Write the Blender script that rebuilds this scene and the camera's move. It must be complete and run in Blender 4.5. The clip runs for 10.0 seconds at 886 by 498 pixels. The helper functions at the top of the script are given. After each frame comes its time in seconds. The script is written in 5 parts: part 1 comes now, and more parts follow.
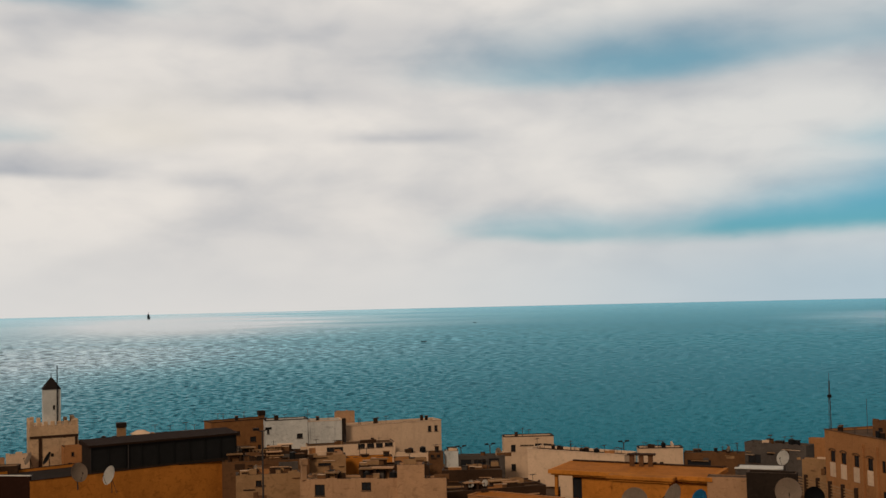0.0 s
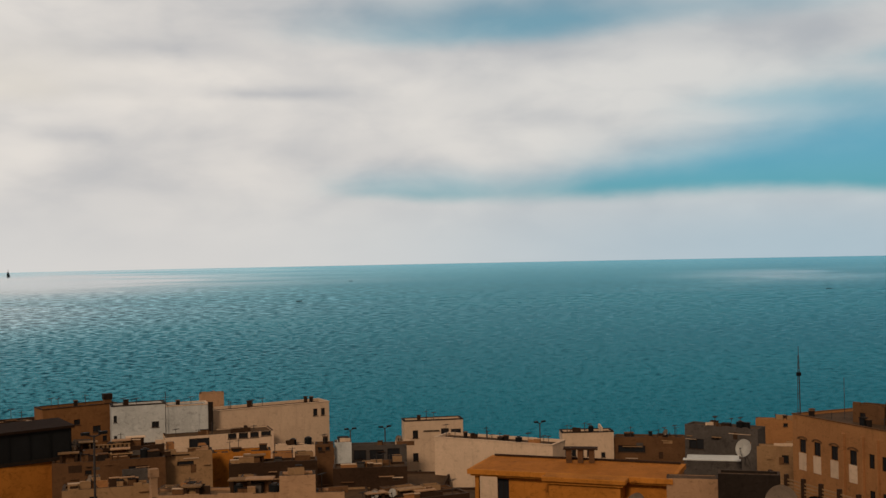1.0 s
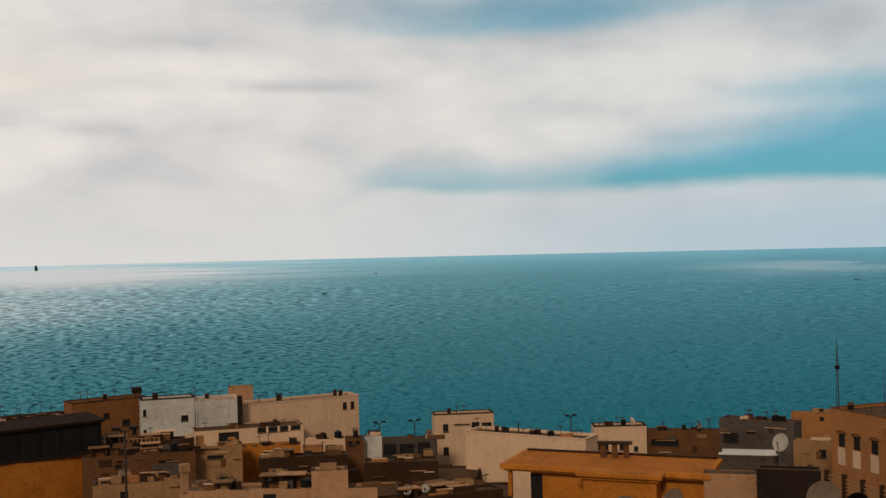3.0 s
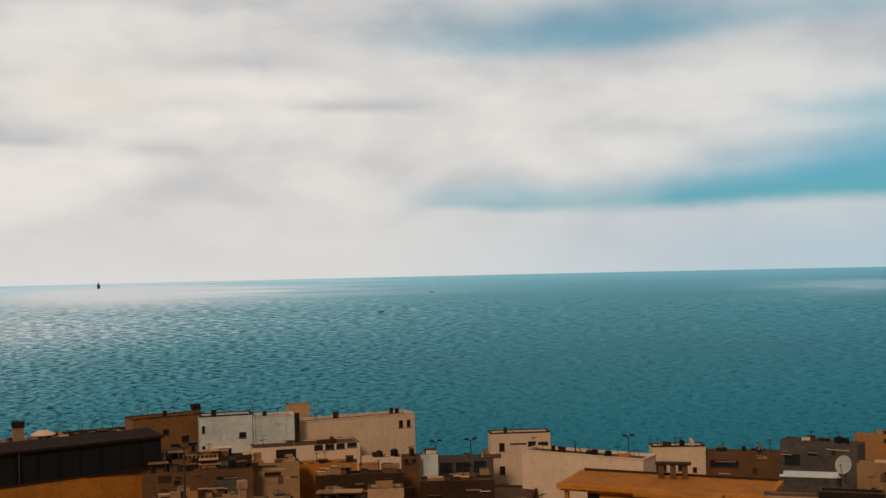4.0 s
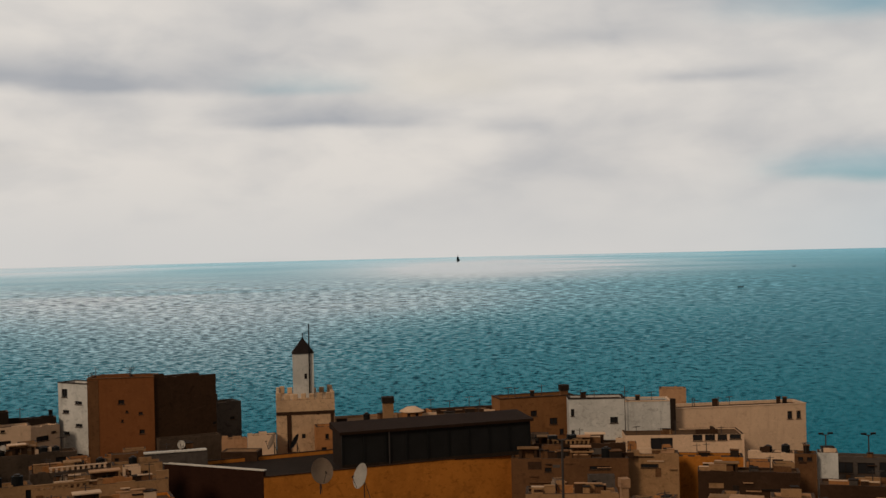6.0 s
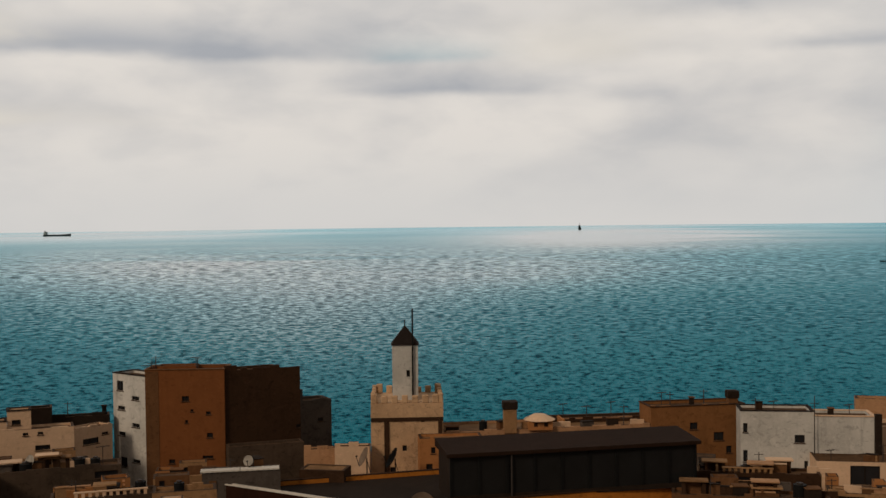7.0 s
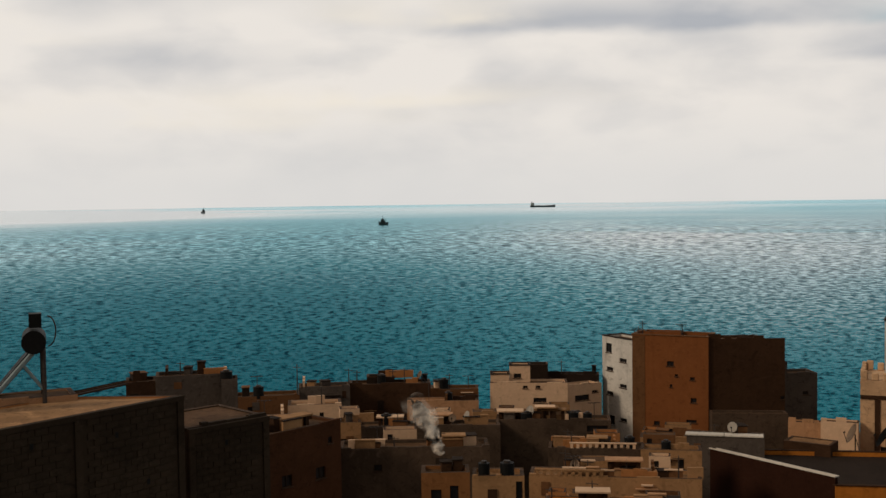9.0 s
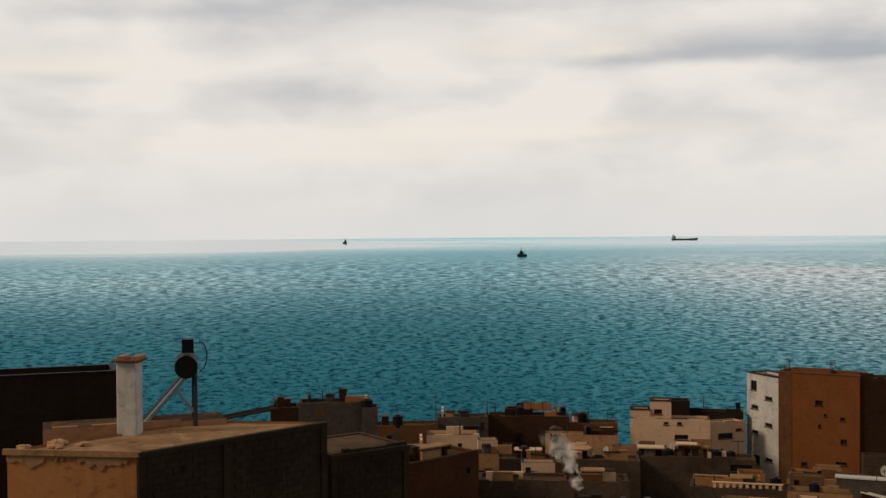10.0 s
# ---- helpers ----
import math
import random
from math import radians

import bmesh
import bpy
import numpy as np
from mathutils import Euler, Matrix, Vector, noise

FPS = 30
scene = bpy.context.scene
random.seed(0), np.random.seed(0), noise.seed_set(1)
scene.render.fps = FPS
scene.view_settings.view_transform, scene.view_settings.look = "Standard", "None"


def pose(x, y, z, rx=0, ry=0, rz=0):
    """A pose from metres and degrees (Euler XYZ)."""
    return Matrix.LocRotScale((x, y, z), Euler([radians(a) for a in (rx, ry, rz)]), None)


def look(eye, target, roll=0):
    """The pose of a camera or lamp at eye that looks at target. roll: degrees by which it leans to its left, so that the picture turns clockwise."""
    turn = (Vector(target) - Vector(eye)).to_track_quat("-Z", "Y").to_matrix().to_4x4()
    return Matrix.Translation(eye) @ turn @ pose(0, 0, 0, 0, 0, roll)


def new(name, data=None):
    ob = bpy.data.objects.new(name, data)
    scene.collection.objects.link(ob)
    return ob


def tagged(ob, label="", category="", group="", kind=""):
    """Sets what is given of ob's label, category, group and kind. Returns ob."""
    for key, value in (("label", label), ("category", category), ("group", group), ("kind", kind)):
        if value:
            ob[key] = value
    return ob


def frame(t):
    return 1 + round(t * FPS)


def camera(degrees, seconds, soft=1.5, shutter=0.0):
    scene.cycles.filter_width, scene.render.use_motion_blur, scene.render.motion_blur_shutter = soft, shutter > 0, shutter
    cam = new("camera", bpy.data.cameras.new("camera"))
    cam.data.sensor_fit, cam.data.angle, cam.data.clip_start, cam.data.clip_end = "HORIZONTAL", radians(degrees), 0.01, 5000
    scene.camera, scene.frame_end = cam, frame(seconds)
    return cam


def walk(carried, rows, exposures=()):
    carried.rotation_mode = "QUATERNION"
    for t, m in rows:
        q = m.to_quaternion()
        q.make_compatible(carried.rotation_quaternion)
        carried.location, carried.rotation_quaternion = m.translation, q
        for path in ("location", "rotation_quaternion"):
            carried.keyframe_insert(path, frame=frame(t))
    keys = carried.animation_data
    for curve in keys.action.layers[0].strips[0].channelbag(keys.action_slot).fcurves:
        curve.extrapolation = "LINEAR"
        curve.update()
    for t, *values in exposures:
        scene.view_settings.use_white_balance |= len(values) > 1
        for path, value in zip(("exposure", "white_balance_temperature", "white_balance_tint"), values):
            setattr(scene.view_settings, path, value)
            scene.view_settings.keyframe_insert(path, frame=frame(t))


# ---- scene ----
cam = camera(42.81, 10.0, soft=1.5)
PATH = [
    (0.0, pose(-8.83, -56.03, 36.00, 92.541, 1.319, -23.889)),
    (0.5, pose(-5.88, -49.00, 36.00, 92.918, 1.103, -20.330)),
    (0.6, pose(-4.63, -45.37, 36.00, 92.572, 1.096, -21.750)),
    (0.7, pose(-3.39, -41.75, 36.00, 92.044, 1.107, -23.912)),
    (0.8, pose(-2.14, -38.12, 36.00, 91.427, 1.123, -26.252)),
    (0.9, pose(-0.89, -34.49, 36.00, 90.816, 1.134, -28.513)),
    (1.0, pose(0.36, -30.86, 36.00, 90.303, 1.127, -30.258)),
    (1.5, pose(0.46, -29.60, 36.00, 88.598, 0.911, -34.151)),
    (2.0, pose(0.38, -30.53, 36.00, 91.482, 0.815, -34.905)),
    (2.5, pose(0.46, -29.68, 36.00, 90.186, 1.182, -31.149)),
    (3.0, pose(0.49, -29.31, 36.00, 89.933, 1.318, -29.027)),
    (3.5, pose(0.49, -29.31, 36.00, 90.452, 1.287, -27.951)),
    (4.0, pose(0.48, -29.39, 36.00, 90.928, 1.278, -26.167)),
    (4.5, pose(0.48, -29.45, 36.00, 91.089, 1.354, -23.089)),
    (5.0, pose(0.51, -29.10, 36.00, 92.299, 0.859, -19.277)),
    (5.5, pose(0.54, -28.67, 36.00, 91.508, 1.161, -13.747)),
    (5.7, pose(0.60, -27.98, 36.00, 90.777, 1.555, -11.381)),
    (5.8, pose(0.84, -25.16, 36.00, 90.468, 1.618, -10.319)),
    (5.9, pose(1.09, -22.34, 36.00, 90.209, 1.540, -9.352)),
    (6.0, pose(1.33, -19.52, 36.00, 89.991, 1.353, -8.472)),
    (6.1, pose(1.57, -16.70, 36.00, 89.808, 1.093, -7.668)),
    (6.2, pose(1.81, -13.89, 36.00, 89.651, 0.792, -6.931)),
    (6.3, pose(2.05, -11.07, 36.00, 89.512, 0.484, -6.251)),
    (6.4, pose(2.30, -8.25, 36.00, 89.384, 0.203, -5.619)),
    (6.5, pose(2.54, -5.43, 36.00, 89.258, -0.017, -5.025)),
    (6.6, pose(2.78, -2.61, 36.00, 89.127, -0.143, -4.458)),
    (6.7, pose(3.02, 0.20, 36.00, 88.982, -0.141, -3.911)),
    (6.8, pose(3.26, 3.02, 36.00, 88.816, 0.023, -3.372)),
    (7.0, pose(3.35, 4.07, 36.00, 88.457, 0.678, -2.366)),
    (7.5, pose(3.33, 3.77, 36.00, 88.639, 0.843, 3.099)),
    (8.0, pose(3.34, 3.95, 36.00, 87.542, 0.800, 12.880)),
    (8.5, pose(3.12, 1.35, 36.00, 86.680, 0.850, 17.930)),
    (9.0, pose(3.11, 1.20, 36.00, 87.307, 0.760, 21.510)),
    (9.5, pose(3.10, 1.10, 36.00, 88.153, 0.640, 25.658)),
    (10.0, pose(3.09, 1.01, 36.00, 88.999, 0.425, 28.534)),
]
walk(cam, PATH, ((0.0, 0.0), (0.5, -0.10), (1.0, -0.07), (1.5, 0.02), (4.8, 0.02), (5.5, -0.15), (7.0, -0.11), (8.0, -0.14), (8.5, 0.0), (10.0, 0.08)))

# ---- world, sun ----
EYE = (1.0, -10.0)
SUN_AZ, SUN_EL = 134.0, 33.0


def nodes_of(mat):
    mat.use_nodes = True
    nt = mat.node_tree
    nt.nodes.clear()
    return nt


class Net:
    """Short hand for building node trees."""

    def __init__(self, nt):
        self.nt = nt

    def node(self, kind, **props):
        n = self.nt.nodes.new(kind)
        for k, v in props.items():
            setattr(n, k, v)
        return n

    def put(self, socket, v):
        if isinstance(v, bpy.types.NodeSocket):
            self.nt.links.new(v, socket)
        elif isinstance(v, tuple) and len(v) == 3 and socket.type == "RGBA":
            socket.default_value = (*v, 1.0)
        else:
            socket.default_value = v

    def math(self, op, a, b=0.0, c=0.0, clamp=False):
        n = self.node("ShaderNodeMath", operation=op, use_clamp=clamp)
        for s, v in zip(n.inputs, (a, b, c)):
            self.put(s, v)
        return n.outputs[0]

    def mix(self, f, a, b, blend="MIX"):
        n = self.node("ShaderNodeMix", data_type="RGBA", blend_type=blend)
        self.put(n.inputs[0], f), self.put(n.inputs[6], a), self.put(n.inputs[7], b)
        return n.outputs[2]

    def noise(self, vec, scale, detail=4.0, rough=0.55, warp=0.0, color=False):
        n = self.node("ShaderNodeTexNoise")
        self.put(n.inputs["Vector"], vec)
        n.inputs["Scale"].default_value, n.inputs["Detail"].default_value = scale, detail
        n.inputs["Roughness"].default_value, n.inputs["Distortion"].default_value = rough, warp
        return n.outputs["Color" if color else "Fac"]

    def ramp(self, v, lo, hi, a=0.0, b=1.0, smooth=True):
        n = self.node("ShaderNodeMapRange", interpolation_type="SMOOTHSTEP" if smooth else "LINEAR")
        for s, x in zip(n.inputs, (v, lo, hi, a, b)):
            self.put(s, x)
        return n.outputs[0]

    def vec(self, x, y, z):
        n = self.node("ShaderNodeCombineXYZ")
        for s, v in zip(n.inputs, (x, y, z)):
            self.put(s, v)
        return n.outputs[0]

    def split(self, v):
        n = self.node("ShaderNodeSeparateXYZ")
        self.put(n.inputs[0], v)
        return n.outputs

    def scaled(self, v, sx, sy, sz):
        n = self.node("ShaderNodeMapping")
        self.put(n.inputs["Vector"], v)
        n.inputs["Scale"].default_value = (sx, sy, sz)
        return n.outputs[0]


def make_world():
    w = bpy.data.worlds.new("sky")
    scene.world = w
    k = Net(nodes_of(w))
    sky = k.node("ShaderNodeTexSky", sky_type="NISHITA", sun_disc=False)
    sky.sun_elevation, sky.sun_rotation = radians(SUN_EL), radians(-SUN_AZ)
    co = k.node("ShaderNodeTexCoord").outputs["Generated"]
    x, y, z = k.split(co)
    az = k.math("MULTIPLY", k.math("ARCTAN2", k.math("MULTIPLY", x, -1.0), y), 57.2958)
    el = k.math("MULTIPLY", k.math("ARCSINE", z), 57.2958)
    flat = k.vec(k.math("MULTIPLY", az, 0.045), k.math("MULTIPLY", el, 0.10), 0.0)
    wob = k.split(k.noise(flat, 1.8, 5.0, 0.55, color=True))
    wx = k.math("ADD", az, k.math("MULTIPLY", k.math("SUBTRACT", wob[0], 0.5), 7.0))
    wy = k.math("ADD", el, k.math("MULTIPLY", k.math("SUBTRACT", wob[1], 0.5), 1.6))

    def bank(a, e, sa, up, amount, edge=0.35):
        """A cloud bank with a firm base at elevation e that fades upward over up degrees, round azimuth a."""
        u = k.math("POWER", k.math("ABSOLUTE", k.math("DIVIDE", k.math("SUBTRACT", wx, a), sa)), 2.6)
        side = k.math("EXPONENT", k.math("MULTIPLY", u, -1.0))
        body = k.math("MULTIPLY", k.ramp(wy, e - edge, e + edge), k.ramp(wy, e + up, e))
        return k.math("MULTIPLY", k.math("MULTIPLY", side, body), amount)

    def total(items):
        out = items[0]
        for i in items[1:]:
            out = k.math("ADD", out, i)
        return out

    gaps = total([
        bank(-55.5, 2.8, 12.0, 8.0, 1.6, 0.8), bank(-41.5, 2.9, 5.5, 4.2, 0.75, 0.6), bank(-29.0, 2.9, 5.0, 2.6, 0.75, 0.45),
        bank(-31.0, 10.5, 8.0, 5.5, 0.72, 0.7), bank(-5.0, 14.2, 6.0, 5.0, 0.8, 0.6), bank(-44.0, 11.3, 11.0, 5.0, 0.6, 0.8), bank(-56.5, 8.6, 4.5, 1.6, 0.9, 0.4),
        bank(-1.5, 7.9, 4.5, 2.2, 0.5, 0.35), bank(-36.0, 3.1, 5.0, 1.8, 0.4, 0.6), bank(-47.0, 7.0, 6.0, 1.6, 0.35, 0.7),
    ])
    greys = total([
        bank(11.0, 8.0, 9.5, 3.0, 0.8, 0.35), bank(-2.4, 6.1, 4.6, 3.2, 0.9, 0.28), bank(-22.0, 9.5, 28.0, 7.0, 0.24, 0.9), bank(-12.5, 5.7, 2.0, 1.2, 0.5, 0.4),
        bank(-21.8, 7.9, 3.0, 0.8, 0.62, 0.3), bank(-17.0, 10.0, 5.0, 2.2, 0.55, 0.7), bank(-12.0, 13.0, 14.0, 3.0, 0.45, 0.6),
        bank(34.0, 6.3, 6.0, 1.8, 0.42, 0.5), bank(17.0, 8.3, 9.0, 2.3, 0.5, 0.4), bank(43.0, 10.2, 7.0, 2.0, 0.6, 0.5),
        bank(-37.0, 6.3, 4.0, 1.5, 0.35, 0.6), bank(-29.0, 11.5, 12.0, 3.5, 0.6, 0.8), bank(-41.5, 5.2, 4.0, 1.5, 0.45, 0.5),
        bank(26.0, 11.0, 9.0, 2.0, 0.45, 0.5), bank(-15.0, 7.9, 3.5, 1.5, 0.3, 0.5),
    ])
    fine = k.noise(flat, 4.0, 4.0, 0.5, 0.2)
    broad = k.noise(flat, 1.4, 3.0, 0.5, 0.2)
    shade = k.math("ADD", k.math("MULTIPLY", greys, 0.9), k.ramp(broad, 0.40, 0.70, 0.0, 0.42))
    shade = k.math("ADD", shade, k.ramp(fine, 0.35, 0.72, -0.08, 0.24), clamp=True)
    cloud = k.mix(shade, (0.79, 0.745, 0.695), (0.42, 0.435, 0.465))
    # thin places where the sun warms the cloud
    glow = total([bank(22.0, 8.6, 7.0, 2.2, 0.9), bank(34.0, 3.6, 12.0, 2.0, 0.7), bank(24.0, 4.6, 9.0, 1.4, 0.9), bank(-10.0, 7.6, 5.0, 4.5, 0.6, 0.8), bank(46.0, 7.4, 7.0, 2.0, 0.8)])
    cloud = k.mix(k.math("MULTIPLY", k.math("MULTIPLY", glow, k.ramp(fine, 0.3, 0.6)), 0.8, clamp=True), cloud, (0.86, 0.785, 0.67))
    cool = k.ramp(az, -16.0, -50.0)
    cloud = k.mix(k.math("MULTIPLY", cool, 0.5), cloud, k.mix(1.0, cloud, (0.74, 0.84, 0.92), "MULTIPLY"))
    haze = k.mix(cool, (0.685, 0.67, 0.65), (0.40, 0.53, 0.61))
    cloud = k.mix(k.math("MULTIPLY", k.ramp(el, 5.0, 0.0), 0.85), cloud, haze)
    tint = k.mix(k.ramp(el, 4.0, 10.0), (0.007, 0.047, 0.067), (0.020, 0.067, 0.067))
    open_sky = k.mix(1.0, sky.outputs[0], tint, "MULTIPLY")
    gap = k.math("MULTIPLY", k.ramp(k.math("ADD", gaps, k.math("MULTIPLY", k.math("SUBTRACT", fine, 0.5), 0.25)), 0.0, 1.25), 0.85)
    col = k.mix(gap, cloud, open_sky)
    # thicker, duller cloud overhead and inland
    col = k.mix(k.ramp(el, 15.0, 35.0), col, (0.42, 0.40, 0.38))
    col = k.mix(k.ramp(k.math("ABSOLUTE", az), 70.0, 120.0), col, (0.29, 0.255, 0.22))
    bg, out = k.node("ShaderNodeBackground"), k.node("ShaderNodeOutputWorld")
    k.put(bg.inputs["Color"], col)
    bg.inputs["Strength"].default_value = 1.0
    k.nt.links.new(bg.outputs[0], out.inputs[0])


make_world()
sun = new("sun", bpy.data.lights.new("sun", "SUN"))
sun.data.energy, sun.data.angle, sun.data.color = 1.45, radians(12), (1.0, 0.80, 0.60)
sun.matrix_world = look((0, 0, 0), (math.sin(radians(SUN_AZ)) * math.cos(radians(SUN_EL)), -math.cos(radians(SUN_AZ)) * math.cos(radians(SUN_EL)), -math.sin(radians(SUN_EL))))

# ---- materials ----


def surface(name, color, rough=0.9, vary=0.35, bump=0.25, streak=0.4, tint=None, metal=0.0):
    """Weathered render, concrete or paint: blotches, rain streaks and grain in metres."""
    m = bpy.data.materials.new(name)
    k = Net(nodes_of(m))
    pos = k.node("ShaderNodeNewGeometry").outputs["Position"]
    rnd = k.node("ShaderNodeObjectInfo").outputs["Random"]
    blot = k.noise(pos, 0.35, 5.0, 0.6, 0.5)
    grain = k.noise(pos, 4.5, 6.0, 0.65)
    run = k.noise(k.scaled(pos, 1.6, 1.6, 0.16), 1.0, 5.0, 0.65)
    dark = tuple(c * 0.38 for c in color)
    pale = tuple(min(0.9, c * 1.25 + 0.006) for c in color)
    c = k.mix(k.ramp(blot, 0.35, 0.7, 0.0, vary), color, tint or dark)
    c = k.mix(k.ramp(run, 0.52, 0.78, 0.0, streak), c, dark)
    patch = k.noise(pos, 1.1, 3.0, 0.6, 1.2)
    c = k.mix(k.ramp(patch, 0.56, 0.70, 0.0, vary * 1.1), c, dark)
    c = k.mix(k.ramp(patch, 0.42, 0.30, 0.0, vary * 0.9), c, pale)
    chip = k.noise(k.scaled(pos, 1.0, 1.0, 1.7), 1.9, 5.0, 0.7, 0.8)
    c = k.mix(k.ramp(chip, 0.55, 0.66, 0.0, min(0.75, vary * 1.5)), c, dark)
    c = k.mix(k.ramp(grain, 0.52, 0.75, 0.0, 0.5), c, pale)
    c = k.mix(k.math("MULTIPLY", rnd, 0.25), c, dark)
    p, o, b = k.node("ShaderNodeBsdfPrincipled"), k.node("ShaderNodeOutputMaterial"), k.node("ShaderNodeBump")
    b.inputs["Strength"].default_value, b.inputs["Distance"].default_value = bump, 0.06
    k.put(b.inputs["Height"], grain)
    k.put(p.inputs["Base Color"], c)
    k.put(p.inputs["Normal"], b.outputs[0])
    p.inputs["Roughness"].default_value, p.inputs["Metallic"].default_value = rough, metal
    p.inputs["Specular IOR Level"].default_value = 0.08
    k.nt.links.new(p.outputs[0], o.inputs[0])
    return m


def glass_dark(name, color=(0.012, 0.012, 0.013), rough=0.25):
    m = bpy.data.materials.new(name)
    k = Net(nodes_of(m))
    pos = k.node("ShaderNodeNewGeometry").outputs["Position"]
    p, o = k.node("ShaderNodeBsdfPrincipled"), k.node("ShaderNodeOutputMaterial")
    k.put(p.inputs["Base Color"], k.mix(k.noise(pos, 0.8), color, tuple(c * 2 for c in color)))
    p.inputs["Roughness"].default_value = rough
    p.inputs["Specular IOR Level"].default_value = 0.2
    k.nt.links.new(p.outputs[0], o.inputs[0])
    return m


def sea_material():
    m = bpy.data.materials.new("sea_water")
    k = Net(nodes_of(m))
    pos = k.node("ShaderNodeNewGeometry").outputs["Position"]
    px, py, pz = k.split(pos)
    far = k.math("SQRT", k.math("ADD", k.math("MULTIPLY", px, px), k.math("MULTIPLY", py, py)))
    bearing = k.math("MULTIPLY", k.math("ARCTAN2", k.math("MULTIPLY", px, -1.0), py), 57.2958)
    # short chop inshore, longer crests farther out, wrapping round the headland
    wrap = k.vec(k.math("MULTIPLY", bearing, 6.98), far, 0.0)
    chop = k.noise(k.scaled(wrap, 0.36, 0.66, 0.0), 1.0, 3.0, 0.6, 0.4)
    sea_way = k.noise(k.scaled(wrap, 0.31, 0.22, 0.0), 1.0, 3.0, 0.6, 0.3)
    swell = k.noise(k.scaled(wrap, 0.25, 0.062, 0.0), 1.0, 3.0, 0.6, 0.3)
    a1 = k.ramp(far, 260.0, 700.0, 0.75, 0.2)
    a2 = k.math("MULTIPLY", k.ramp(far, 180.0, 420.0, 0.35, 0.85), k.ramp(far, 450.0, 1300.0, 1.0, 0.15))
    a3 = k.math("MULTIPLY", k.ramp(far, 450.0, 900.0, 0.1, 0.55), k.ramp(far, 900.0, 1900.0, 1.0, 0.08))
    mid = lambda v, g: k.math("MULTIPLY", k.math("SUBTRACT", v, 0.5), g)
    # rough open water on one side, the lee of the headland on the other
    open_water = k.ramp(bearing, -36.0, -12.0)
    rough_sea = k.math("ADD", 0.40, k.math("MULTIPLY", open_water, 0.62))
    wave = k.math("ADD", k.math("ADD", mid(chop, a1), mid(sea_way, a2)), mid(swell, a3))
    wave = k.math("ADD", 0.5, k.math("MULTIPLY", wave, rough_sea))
    # painted glitter lanes and slicks: bearing and the dip below the horizon, in degrees
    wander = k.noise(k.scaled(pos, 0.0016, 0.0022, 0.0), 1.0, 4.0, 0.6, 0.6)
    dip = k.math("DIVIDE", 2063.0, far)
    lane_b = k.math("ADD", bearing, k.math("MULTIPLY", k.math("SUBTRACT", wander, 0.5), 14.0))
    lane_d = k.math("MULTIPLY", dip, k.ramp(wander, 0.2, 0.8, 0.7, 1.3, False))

    def sheen_lane(b0, sb, d0, sd, amount):
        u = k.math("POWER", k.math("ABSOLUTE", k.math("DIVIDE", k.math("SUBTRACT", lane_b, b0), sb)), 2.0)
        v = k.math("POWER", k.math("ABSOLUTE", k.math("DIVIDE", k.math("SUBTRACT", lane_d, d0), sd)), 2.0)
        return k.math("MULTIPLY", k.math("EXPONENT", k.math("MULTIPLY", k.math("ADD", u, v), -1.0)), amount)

    bright = sheen_lane(44.0, 11.0, 0.7, 0.45, 0.75)
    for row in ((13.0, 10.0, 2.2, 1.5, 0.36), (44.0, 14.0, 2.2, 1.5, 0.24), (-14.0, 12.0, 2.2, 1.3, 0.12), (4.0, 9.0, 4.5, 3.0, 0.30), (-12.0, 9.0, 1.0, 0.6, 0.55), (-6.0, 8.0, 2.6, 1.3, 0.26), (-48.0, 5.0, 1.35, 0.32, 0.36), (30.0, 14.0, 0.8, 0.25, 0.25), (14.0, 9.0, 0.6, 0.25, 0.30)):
        bright = k.math("ADD", bright, sheen_lane(*row))
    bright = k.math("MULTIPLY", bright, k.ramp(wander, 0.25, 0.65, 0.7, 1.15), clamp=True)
    broad = k.noise(k.scaled(pos, 0.0022, 0.005, 0.0), 1.0, 3.0)
    col = k.mix(k.ramp(broad, 0.3, 0.7), (0.001, 0.128, 0.190), (0.002, 0.166, 0.228))
    # wave shade put into the colour: low water mixed to dark teal
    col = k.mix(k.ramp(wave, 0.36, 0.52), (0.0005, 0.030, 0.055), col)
    h = k.math("ADD", chop, k.math("MULTIPLY", sea_way, 1.5))
    b = k.node("ShaderNodeBump")
    b.inputs["Strength"].default_value, b.inputs["Distance"].default_value = 0.8, 0.7
    k.put(b.inputs["Height"], h)
    d, g = k.node("ShaderNodeBsdfDiffuse"), k.node("ShaderNodeBsdfGlossy")
    k.put(d.inputs["Normal"], b.outputs[0])
    g.inputs["Roughness"].default_value = 0.2
    # reflection colour turned silver inside the painted glitter
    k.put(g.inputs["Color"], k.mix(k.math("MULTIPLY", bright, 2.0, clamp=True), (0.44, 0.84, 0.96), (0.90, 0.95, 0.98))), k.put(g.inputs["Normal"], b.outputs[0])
    fr = k.node("ShaderNodeFresnel")
    fr.inputs["IOR"].default_value = 1.33
    sheen = k.math("MULTIPLY", k.math("POWER", fr.outputs[0], 2.0), k.ramp(open_water, 0.0, 1.0, 0.60, 0.68, False))
    # close in on the open side, sheen and colour painted dimmer beside the glitter
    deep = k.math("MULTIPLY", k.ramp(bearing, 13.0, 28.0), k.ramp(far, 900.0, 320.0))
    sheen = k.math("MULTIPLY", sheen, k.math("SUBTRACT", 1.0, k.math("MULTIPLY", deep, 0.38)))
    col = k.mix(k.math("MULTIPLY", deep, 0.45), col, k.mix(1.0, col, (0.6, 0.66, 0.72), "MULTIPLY"))
